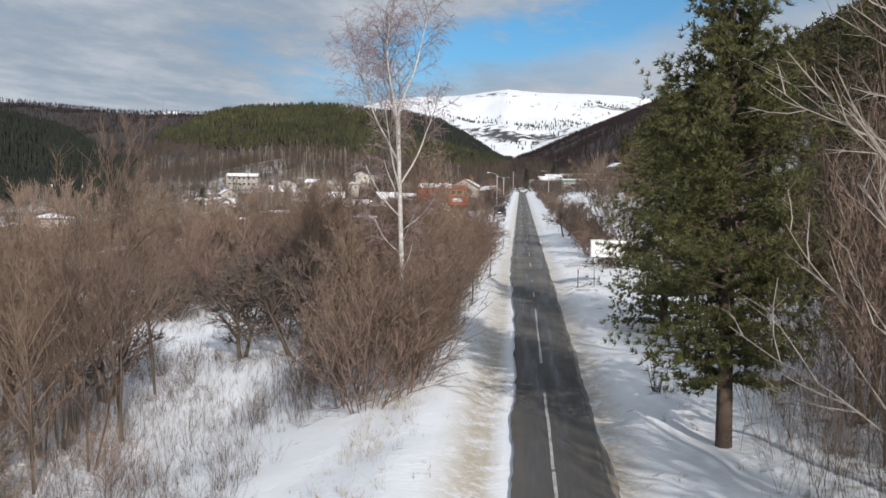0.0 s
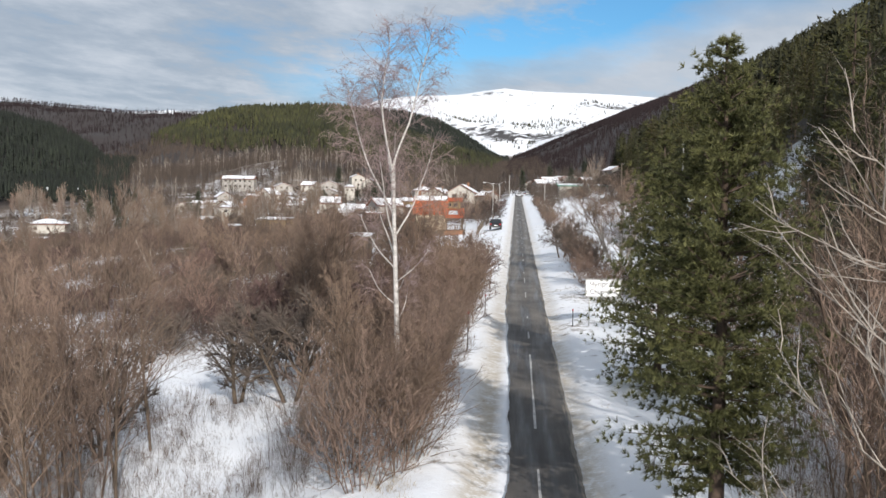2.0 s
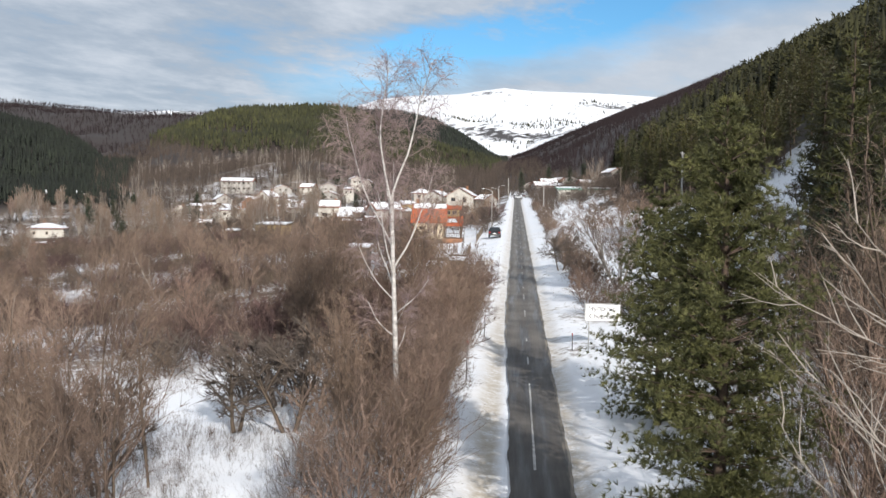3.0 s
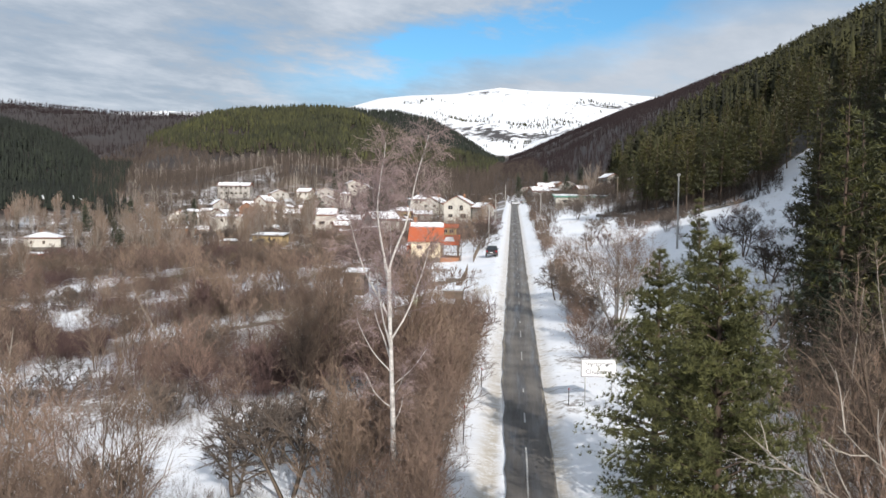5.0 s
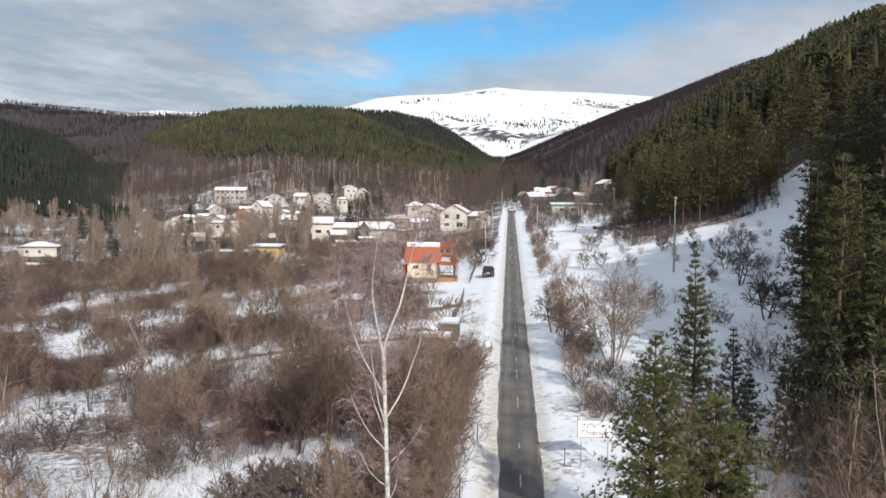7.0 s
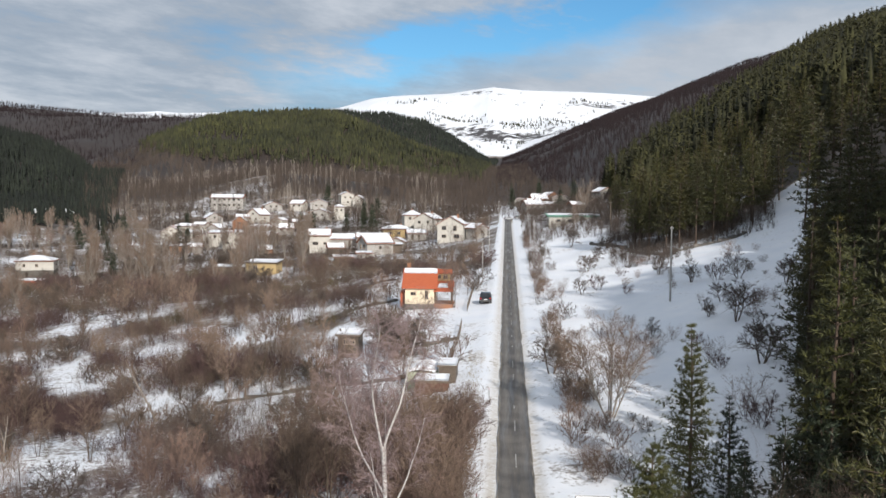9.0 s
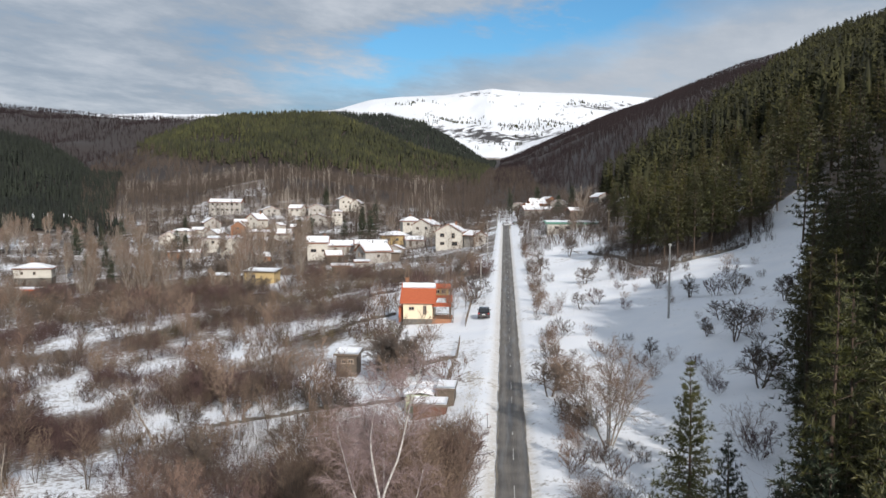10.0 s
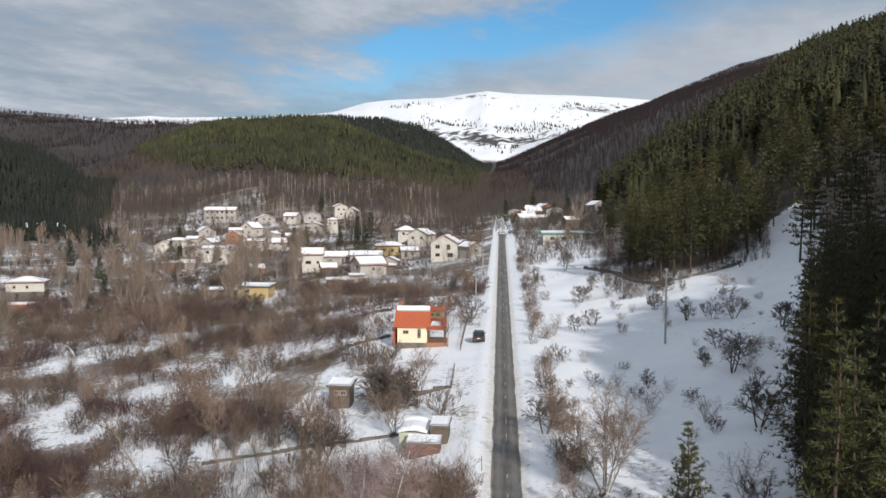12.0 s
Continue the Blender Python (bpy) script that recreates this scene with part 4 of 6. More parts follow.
slope_pines()
for k, (x, y, s) in enumerate([(-92, 302, 1.05), (-99, 309, 0.9), (-135, 377, 1.0), (-130, 385, 1.1), (-105, 330, 0.8), (-83, 320, 0.85), (-46, 300, 0.7), (-60, 345, 0.9), (-68, 372, 0.9), (-75, 395, 0.8), (67, 392, 1.3),
                               (-58, 420, 0.9), (-15, 420, 0.8), (-50, 480, 1.0), (-72, 490, 0.9), (-150, 470, 1.0), (-165, 440, 1.1), (-110, 420, 0.8), (-52, 250, 0.6), (12, 350, 0.7), (48, 300, 0.6), (58, 345, 0.7)]):
    plant("tall", k, x, y, k * 77, s)
# unseen trees behind the viewpoint, placed for their shadows on the road
for k, (x, y, s) in enumerate([(11.5, -9.0, 0.85), (9.0, -1.0, 0.62), (10.5, 5.0, 0.75), (13.5, -15.0, 0.9), (8.0, -13.0, 0.7)]):
    plant("tall", k + 1, x, y, k * 55, s)


def village_trees():
    """Tall pale-stemmed trees that stand between the gardens."""
    rnd = random.Random(77)
    got = 0
    while got < 105:
        b, y = rnd.uniform(-0.46, -0.12), rnd.uniform(225, 470)
        x = b * y
        if clear_of(x, y, VILLAGE):
            plant("tall", got, x, y, rnd.uniform(0, 360), rnd.uniform(0.55, 0.95), rnd.uniform(0.65, 1.05))
            got += 1
    for k in range(26):
        b, y = rnd.uniform(-0.44, -0.16), rnd.uniform(215, 330)
        if clear_of(b * y, y, VILLAGE):
            plant("orchard", k, b * y, y, k * 40, rnd.uniform(1.0, 1.5))
    for k, (x, y, s) in enumerate([(-106, 292, 1.25), (-101, 299, 1.0), (-104, 402, 1.35), (-128, 372, 1.15), (-118, 366, 0.9), (-152, 436, 1.2), (-23.5, 398, 1.5), (-27.5, 403, 1.3), (-112, 418, 1.3), (-56, 452, 1.3), (-38, 436, 1.1), (-64, 470, 1.1)]):
        plant("youngpine", k, x, y, k * 50, s)


# houses and the snow before them
VILLAGE = [(-37.6, 320, 8, 14), (-25, 338, 18, 16), (-88, 405, 15, 20), (-123, 452, 9, 22), (-128, 300, 9, 16), (-44, 250, 7, 9), (-20, 270, 14, 14), (-113, 264, 6, 7), (-133, 264, 6, 7), (-84, 458, 12, 12), (-56, 262, 6, 7), (-103, 383, 6, 8)]
village_trees()


def tri_mesh(name, verts, faces, mat):
    """A mesh of many loose triangles from arrays."""
    me = bpy.data.meshes.new(name)
    me.vertices.add(len(verts))
    me.vertices.foreach_set("co", np.ascontiguousarray(verts, np.float32).ravel())
    me.loops.add(3 * len(faces))
    me.loops.foreach_set("vertex_index", np.ascontiguousarray(faces, np.int32).ravel())
    me.polygons.add(len(faces))
    me.polygons.foreach_set("loop_start", np.arange(0, 3 * len(faces), 3, dtype=np.int32))
    me.materials.append(mat)
    me.update(calc_edges=True)
    return me


def blades_of(p, d, width, rnd):
    """Thin triangles from points p along d (both n x 3), half as wide as width at the foot."""
    o = np.cross(d, rnd.normal(size=d.shape))
    o *= (np.broadcast_to(width, len(p)) / np.maximum(np.linalg.norm(o, axis=1), 1e-6))[:, None]
    return np.stack([p - o, p + o, p + d], 1).reshape(-1, 3)


def cones_of(x, y, z, h, low, high, radius, n, rnd):
    """Ragged cones between two shares of each tree's height."""
    a = rnd.uniform(0, 6.283, (len(x), 1)) + np.arange(n) * 2 * math.pi / n
    r = (h * radius)[:, None] * np.where(np.arange(n) % 2, 1.15, 0.62) * rnd.uniform(0.85, 1.15, a.shape)
    ring = np.stack([x[:, None] + np.cos(a) * r, y[:, None] + np.sin(a) * r, z[:, None] + h[:, None] * (low + rnd.uniform(-0.04, 0.04, a.shape))], -1)
    tip = np.stack([x, y, z + h * high], -1)[:, None]
    v = np.concatenate([ring, tip], 1)
    f = np.array([(i, (i + 1) % n, n) for i in range(n)])[None] + np.arange(len(x))[:, None, None] * (n + 1)
    return v.reshape(-1, 3), f.reshape(-1, 3)


def sites(n, area, keep, rnd):
    """Up to n places that suit, with the ground's height."""
    x, y = rnd.uniform(area[0], area[1], n * 10), rnd.uniform(area[2], area[3], n * 10)
    z = ground(x, y)
    ok = keep(x, y, z, rnd)
    return x[ok][:n], y[ok][:n], z[ok][:n]


def far_woods(name, label, mat, n, area, keep, h0, h1, seed, conifer, boughs=30):
    """One sheet of woodland: many small trees in one mesh."""
    rnd = np.random.default_rng(seed)
    x, y, z = sites(n, area, keep, rnd)
    h = rnd.uniform(h0, h1, len(x))
    z = z - 0.5
    V, F, k = [], [], 0

    def take(v, f=None):
        nonlocal k
        V.append(v)
        F.append((np.arange(len(v)).reshape(-1, 3) if f is None else f) + k)
        k += len(v)

    def each(m):
        return np.repeat(x, m), np.repeat(y, m), np.repeat(z, m), np.repeat(h, m)

    if conifer:
        thin = 0.55 if boughs else 1.0
        take(*cones_of(x, y, z, h, 0.16, 0.70, 0.16 * thin, 6, rnd))
        take(*cones_of(x, y, z, h, 0.45, 1.0, 0.12 * thin, 6, rnd))
        if boughs:
            X, Y, Z, H = each(boughs)
            f, a = rnd.uniform(0.16, 0.97, len(X)), rnd.uniform(0, 6.283, len(X))
            q = H * (0.19 * (1 - f) ** 0.62 + 0.02)
            p = np.stack([X + np.cos(a) * q * 0.25, Y + np.sin(a) * q * 0.25, Z + H * f], -1)
            d = np.stack([np.cos(a) * q, np.sin(a) * q, H * rnd.uniform(-0.01, 0.08, len(X))], -1) * rnd.uniform(0.65, 1.2, (len(X), 1))
            take(blades_of(p, d, H * rnd.uniform(0.014, 0.026, len(X)), rnd))
    else:
        far = np.minimum(1.0, y / 2500.0)
        w = 0.055 + 0.20 * far
        p = np.stack([x, y, z], -1)
        take(blades_of(p, np.stack([0 * x, 0 * x, h * 0.9], -1), w, rnd))
        m = 18
        X, Y, Z, H = each(m)
        a, o = rnd.uniform(0, 6.283, len(X)), rnd.uniform(0.03, 0.22, len(X)) * H
        b = rnd.uniform(0.12, 0.6, len(X)) * H
        e = np.maximum(rnd.uniform(0.55, 1.0, len(X)) * H, b + 0.25 * H)
        t = rnd.uniform(0.0, 0.6, len(X)) * o
        p = np.stack([X + np.cos(a) * t, Y + np.sin(a) * t, Z + b], -1)
        d = np.stack([X + np.cos(a) * o, Y + np.sin(a) * o, Z + e], -1) - p
        take(blades_of(p, d, np.repeat(w, m) * 0.6, rnd))
    ob = new(name, tri_mesh(name, np.concatenate(V), np.concatenate(F), mat))
    return tagged(ob, label, "woodland", kind="stuff")


def pale_stems(n, seed):
    """Slim pale trunks that stand out of the grey woods."""
    rnd = random.Random(seed)
    S, made = Shape(), 0
    while made < n:
        b, y = rnd.uniform(-0.33, 0.02), rnd.uniform(480, 780)
        x = b * y
        if uu(x, y) > -22 or not clear_of(x, y, [(-118, 545, 24, 40), (-88, 490, 30, 40), (-45, 550, 14, 26)]) or float(waves(x, y, 45.0, 3.0)) < -0.2:
            continue
        made += 1
        z, h, w = gz(x, y) - 0.3, rnd.uniform(9, 16), rnd.uniform(0.07, 0.15)
        S.add([(x - w, y, z), (x + w, y, z), (x, y + w, z), (x + rnd.uniform(-0.6, 0.6), y, z + h)], [(0, 1, 3), (1, 2, 3), (2, 0, 3)])
        for i in range(9):
            f, a = rnd.uniform(0.35, 0.9), rnd.uniform(0, 6.283)
            S.blade(Vector((x, y, z + h * f)), Vector((math.cos(a) * 0.5, math.sin(a) * 0.5, 1)).normalized(), h * rnd.uniform(0.15, 0.3), 0.06)
    return tagged(new("pale_trunks", S.mesh("pale_trunks", M_PALE)), "slim pale trunks of leafless trees on the hill foot", "woodland", kind="stuff")


def uu(x, y):
    return x - float(road_x(y))


def rise(y, z):
    """Slope of the line of sight from above the road to a place."""
    return (z - 27.0) / y


def side(x, y):
    return x - road_x(y)


# how high the pines climb the right slope, by bearing
PINES_B, PINES_E = (0.20, 0.24, 0.281, 0.343, 0.405, 0.454, 0.51, 0.7), (0.020, 0.044, 0.070, 0.110, 0.158, 0.195, 0.23, 0.3)
far_woods("slope_conifers", "dense dark olive green pine wood climbing the steep slope", M_FARPINE, 5200, (40, 470, 60, 900),
          lambda x, y, z, r: (side(x, y) > np.where((y > 330) | (y < 70), 48, 88)) & ((y < 90) | (x / y > 0.215 + 0.04 * waves(x, y, 60, 2))) & (rise(y, z) < np.interp(x / y, PINES_B, PINES_E) + 0.006 * waves(x, y, 40, 5))
          & ~((x / y > 0.372) & (x / y < 0.41) & (y > 90) & (y < 215)), 14, 22, 1, True, 40)
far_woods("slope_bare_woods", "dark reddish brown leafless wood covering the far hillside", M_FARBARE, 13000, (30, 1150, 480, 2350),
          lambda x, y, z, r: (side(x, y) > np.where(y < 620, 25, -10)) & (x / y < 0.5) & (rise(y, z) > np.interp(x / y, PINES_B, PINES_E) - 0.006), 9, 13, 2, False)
far_woods("hill_conifers", "olive green conifer wood over the rounded hill", M_HILLPINE, 12000, (-520, 110, 700, 1400),
          lambda x, y, z, r: (side(x, y) < -25) & (x / y > -0.34 + 0.02 * waves(x, y, 60, 2)) & (rise(y, z) > np.interp(x / y, (-0.34, -0.28, -0.22, -0.17, -0.1, 0.0, 0.05), (0.075, 0.055, 0.048, 0.048, 0.040, 0.034, 0.03)) + 0.008 * waves(x, y, 50, 3) - 0.012 * r.random(len(x)) ** 2) & (waves(x, y, 90, 6) + 0.8 * r.random(len(x)) > -0.25), 8, 14, 3, True, 0)
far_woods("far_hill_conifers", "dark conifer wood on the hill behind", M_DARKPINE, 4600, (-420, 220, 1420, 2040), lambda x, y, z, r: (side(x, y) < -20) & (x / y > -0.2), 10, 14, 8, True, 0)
far_woods("hill_bare_woods", "leafless grey brown wood on the hill foot", M_GREYWOOD, 6500, (-480, 120, 560, 1300),
          lambda x, y, z, r: (side(x, y) < np.where(y < 700, -14, 25)) & (x / y > -0.36) & ((rise(y, z) < np.interp(x / y, (-0.34, -0.28, -0.22, -0.17, -0.1, 0.0), (0.08, 0.06, 0.05, 0.054, 0.052, 0.046))) | (r.random(len(x)) < 0.10)), 8, 13, 4, False)
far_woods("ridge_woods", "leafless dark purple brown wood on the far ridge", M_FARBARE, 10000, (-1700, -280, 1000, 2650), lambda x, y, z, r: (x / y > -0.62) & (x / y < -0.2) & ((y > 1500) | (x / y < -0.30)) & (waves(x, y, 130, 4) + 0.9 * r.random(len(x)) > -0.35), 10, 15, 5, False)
far_woods("ridge_conifers", "dark line of conifers along the far ridge", M_FARPINE, 900, (-1500, -560, 1900, 2640), lambda x, y, z, r: (x / y > -0.55) & (x / y < -0.26) & (waves(x, y, 170, 1) > 0.35), 12, 17, 9, True, 0)
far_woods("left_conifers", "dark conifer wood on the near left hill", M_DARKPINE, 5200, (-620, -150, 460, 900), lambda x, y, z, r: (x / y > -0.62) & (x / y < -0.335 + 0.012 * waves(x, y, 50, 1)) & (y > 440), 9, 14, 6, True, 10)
far_woods("village_woods", "tall leafless trees in the woods behind the village", M_GREYWOOD, 1500, (-260, 90, 420, 760),
          lambda x, y, z, r: (side(x, y) < -16) & (x / y > -0.37) & ((y > 565) | ((side(x, y) < -150) & (y > 470)) | ((side(x, y) > -85) & (y > 430))), 9, 16, 7, False)
far_woods("mountain_pines", "scattered dark dwarf pines on the snowy mountain face", M_FARPINE, 700, (-300, 900, 2800, 4000), lambda x, y, z, r: (x / y > -0.1) & (x / y < 0.22) & (waves(x, y, 150, 2) + 0.5 * waves(x, y, 40, 1) + 0.5 * r.random(len(x)) > 0.55 + 0.5 * sstep(3100, 4000, y)), 8, 16, 10, True, 0)


pale_stems(330, 17)


def thicket(name, label, mat, n, area, keep, h0, h1, stems, width, seed, category="scrub", twigs=6, spread=0.55):
    """Scrub too fine to count: rising stems with side twigs, in one mesh."""
    rnd = np.random.default_rng(seed)
    x, y, z = sites(n, area, keep, rnd)
    m = len(x) * stems
    h = np.repeat(rnd.uniform(h0, h1, len(x)), stems)
    w = np.repeat(width * (0.6 + y / 250.0), stems)
    a, lean = rnd.uniform(0, 6.283, m), rnd.uniform(0.05, spread, m)
    p = np.stack([np.repeat(x, stems) + rnd.normal(0, 0.09, m) * h, np.repeat(y, stems) + rnd.normal(0, 0.09, m) * h, np.repeat(z, stems) - 0.1], -1)
    d = np.stack([np.cos(a) * lean, np.sin(a) * lean, np.ones(m)], -1)
    d *= (h * rnd.uniform(0.55, 1.0, m) / np.linalg.norm(d, axis=1))[:, None]
    V = [blades_of(p, d, w, rnd)]
    q = np.repeat(p, twigs, 0) + np.repeat(d, twigs, 0) * rnd.uniform(0.25, 0.95, (m * twigs, 1))
    L = np.repeat(np.linalg.norm(d, axis=1), twigs) * rnd.uniform(0.16, 0.40, m * twigs)
    e = np.repeat(d, twigs, 0) / np.linalg.norm(np.repeat(d, twigs, 0), axis=1)[:, None] + rnd.normal(0, 0.55, (m * twigs, 3)) + np.array([0, 0, 0.15])
    e *= (L / np.linalg.norm(e, axis=1))[:, None]
    V.append(blades_of(q, e, np.repeat(w, twigs) * 0.8, rnd))
    V = np.concatenate(V)
    ob = new(name, tri_mesh(name, V, np.arange(len(V)).reshape(-1, 3), mat))
    return tagged(ob, label, category, kind="stuff")


def open_mask(x, y, spots):
    ok = np.ones(len(x), bool)
    for a, b, ra, rb in spots:
        ok &= ((x - a) / ra) ** 2 + ((y - b) / rb) ** 2 > 1
    return ok


def in_scrub(x, y, rnd, lo, seed):
    return (side(x, y) < -5) & open_mask(x, y, OPEN) & (rnd.random(len(x)) < lo + 0.5 * waves(x, y, 11.0, 5.0) + 0.4 * waves(x, y, 5.0, seed))


thicket("valley_scrub", "low leafless brown scrub and brambles on snow", M_SCRUB, 4200, (-150, 5, 60, 270), lambda x, y, z, r: (x > -14 - 0.62 * y) & in_scrub(x, y, r, 0.30, 2.0), 0.5, 2.2, 8, 0.010, 21, twigs=7, spread=0.9)
thicket("olive_scrub", "olive brown leafless willow bushes on the valley side", M_OLIVESCRUB, 2300, (-150, 0, 70, 270), lambda x, y, z, r: (x > -14 - 0.62 * y) & (side(x, y) < -9) & in_scrub(x, y, r, 0.15, 3.0) & (waves(x, y, 16.0, 4.0) > 0.08), 1.2, 3.6, 14, 0.010, 29, twigs=8, spread=0.8)
thicket("red_scrub", "reddish leafless thicket on the valley side", M_REDSCRUB, 2400, (-150, 0, 62, 240), lambda x, y, z, r: (x > -14 - 0.62 * y) & (side(x, y) < -14) & in_scrub(x, y, r, 0.4, 7.0) & (waves(x, y, 20.0, 8.0) > -0.15), 1.5, 4.2, 12, 0.010, 22, twigs=8, spread=0.7)
thicket("valley_trees", "leafless young growth filling the valley floor", M_SCRUB, 1500, (-190, 0, 62, 330), lambda x, y, z, r: (x > -14 - 0.62 * y) & (side(x, y) < -14 - 0.05 * y) & in_scrub(x, y, r, 0.32, 4.0), 1.8, 5.0, 11, 0.011, 23, twigs=8)
thicket("dark_brambles", "dense dark reddish brambles on the valley side", M_REDSCRUB, 2600, (-75, -6, 66, 135), lambda x, y, z, r: (side(x, y) < -13) & (x > -8 - 0.5 * y) & open_mask(x, y, OPEN) & (r.random(len(x)) < 0.15 + 1.0 * waves(x, y, 13.0, 6.0)), 1.0, 3.2, 9, 0.010, 35, twigs=8, spread=0.8)
thicket("garden_scrub", "leafless bushes and fruit trees between village gardens", M_GREYWOOD, 3600, (-240, 40, 190, 560), lambda x, y, z, r: (side(x, y) > -220) & (side(x, y) < -7) & open_mask(x, y, VILLAGE) & ((side(x, y) < -30) | (y > 175)) & (r.random(len(x)) < 0.45 + 0.6 * waves(x, y, 14.0, 2.0)), 1.2, 4.5, 9, 0.020, 24, twigs=7, spread=0.8)
thicket("right_scrub", "leafless bushes among houses beyond the snow slope", M_GREYWOOD, 2200, (24, 120, 225, 560), lambda x, y, z, r: (side(x, y) > 5) & (side(x, y) < 70) & ((y > 260) | (side(x, y) > 26)) & (x / y < 0.33), 2.0, 6.0, 8, 0.018, 25, twigs=7)
thicket("wood_foot_brush", "dense leafless brush where the pine wood meets the snow", M_GREYWOOD, 1300, (36, 110, 165, 235), lambda x, y, z, r: (side(x, y) > 22) & (x / y < 0.375) & (y > 176 + 12 * waves(x, y, 8, 1)), 0.8, 3.2, 8, 0.014, 34)
thicket("verge_weeds", "dry weed stalks standing in roadside snow", M_DRYGRASS, 320, (-12, 30, 14, 120), lambda x, y, z, r: (abs(side(x, y)) > 2.3) & (abs(side(x, y)) < 5.5), 0.2, 0.6, 4, 0.006, 26)
thicket("hedge_grass", "dry grass and dead stalks along the hedge foot", M_DRYGRASS, 900, (-6, 9, 18, 110), lambda x, y, z, r: (abs(side(x, y) + 3.9) < 0.9) & (waves(x, y, 3.0, 2.0) + r.random(len(x)) > 0.3), 0.2, 0.8, 7, 0.005, 38, twigs=3)
thicket("wood_undergrowth", "leafless undergrowth below the pines", M_SCRUB, 700, (12, 110, 24, 200), lambda x, y, z, r: ((x - 0.2) / (y - 5.3) > 0.42) & (side(x, y) > 9), 0.8, 3.0, 7, 0.012, 27)
thicket("valley_hedges", "tall leafless trees along the brook", M_GREYWOOD, 420, (-230, 10, 300, 560), lambda x, y, z, r: (side(x, y) < -16) & (r.random(len(x)) < 0.5 + 0.6 * waves(x, y, 40.0, 2.0)), 6.0, 11.0, 9, 0.018, 28)
thicket("bank_scrub", "dry brambles and weeds below the leafless trees", M_SCRUB, 1700, (-24, -2, 19, 64), lambda x, y, z, r: (side(x, y) < -6.5) & (r.random(len(x)) < 0.5 + 0.6 * waves(x, y, 4.0, 2.0)), 0.3, 1.6, 8, 0.005, 31, twigs=7, spread=0.8)
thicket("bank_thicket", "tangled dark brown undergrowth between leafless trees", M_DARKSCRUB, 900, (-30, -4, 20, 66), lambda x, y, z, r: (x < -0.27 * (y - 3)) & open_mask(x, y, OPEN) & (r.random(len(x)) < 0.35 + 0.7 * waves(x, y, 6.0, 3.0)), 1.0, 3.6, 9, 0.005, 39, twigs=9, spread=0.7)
# darker twigs inside the hedge stand in for its inner shade
thicket("hedge_core", "dense inner twigs of the roadside hedge, coloured dark for shade", M_DARKSCRUB, 700, (-8, 6, 29, 82), lambda x, y, z, r: (side(x, y) < -3.6) & (side(x, y) > -9), 1.2, 3.2, 10, 0.005, 40, twigs=9, spread=0.5)
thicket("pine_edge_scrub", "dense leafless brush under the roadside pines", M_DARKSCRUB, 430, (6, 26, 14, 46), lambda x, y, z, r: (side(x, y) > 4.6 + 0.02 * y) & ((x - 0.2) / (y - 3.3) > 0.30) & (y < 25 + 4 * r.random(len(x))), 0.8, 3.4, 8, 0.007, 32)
thicket("bank_brush", "tall dark leafless brush at the roadside wood edge", M_SCRUB, 150, (6, 15, 17, 28.5), lambda x, y, z, r: (side(x, y) > 4.0) & (x / (y - 3.3) > 0.345), 1.2, 5.0, 9, 0.006, 36, twigs=8)
thicket("wood_edge_growth", "tall tangled brown growth in the wood beside the road", M_SCRUB, 170, (9, 26, 24, 46), lambda x, y, z, r: (x / (y - 3.3) > 0.37) & (side(x, y) > 6.5), 4.0, 9.5, 8, 0.006, 43, twigs=12, spread=0.35)
thicket("bank_trees", "thin greyish leafless growth on the bank before the huts", M_SCRUB, 460, (-24, -1, 75, 92), lambda x, y, z, r: (side(x, y) < -7) & (r.random(len(x)) < 0.6 + 0.6 * waves(x, y, 6.0, 1.0)), 1.5, 4.2, 10, 0.008, 44, twigs=9, spread=0.5)
thicket("slope_brush", "thin leafless twigs and brambles on the bank", M_SCRUB, 520, (-22, -6, 21, 46), lambda x, y, z, r: x / (y - 3.3) < -0.30 + 0.06 * r.random(len(x)), 0.5, 2.3, 7, 0.006, 37)
thicket("end_woods", "leafless trees beyond the end of the road", M_GREYWOOD, 520, (0, 110, 425, 720), lambda x, y, z, r: (side(x, y) > -25) & (side(x, y) < 40), 3.0, 9.0, 8, 0.02, 33)
# woods outside the view, added to shade the pines on the right
far_woods("upper_conifers", "unseen conifer wood behind the viewpoint, added for its shade", M_FARPINE, 1500, (45, 190, -150, 125), lambda x, y, z, r: (side(x, y) > 44) & ((y < 50) | (x / np.maximum(y, 1) > 0.66)), 16, 22, 41, True)
far_woods("tall_conifers", "unseen tall conifer wood beside the viewpoint, added for its shade", M_FARPINE, 420, (42, 92, -30, 41), lambda x, y, z, r: side(x, y) > 40, 20, 26, 42, True)


# ---- buildings ----
def plaster(name, col, k=0.86):
    return surface(name, tuple(c * k for c in col), col, 1.2, 0.85, 0.25, 0.04, fine=14.0)


M_WHITE, M_CREAM = plaster("white_plaster", (0.58, 0.55, 0.49), 0.72), plaster("cream_plaster", (0.74, 0.63, 0.45))
M_YELLOW, M_OCHRE = plaster("yellow_plaster", (0.42, 0.31, 0.15)), plaster("orange_brick", (0.30, 0.145, 0.08))
M_GREYWALL, M_CONCRETE = plaster("grey_plaster", (0.40, 0.38, 0.35)), plaster("concrete", (0.46, 0.44, 0.41), 0.7)
M_PALEGREEN, M_REDBOARD = plaster("pale_green_plaster", (0.50, 0.56, 0.40)), plaster("red_brown_boards", (0.16, 0.075, 0.05), 0.6)
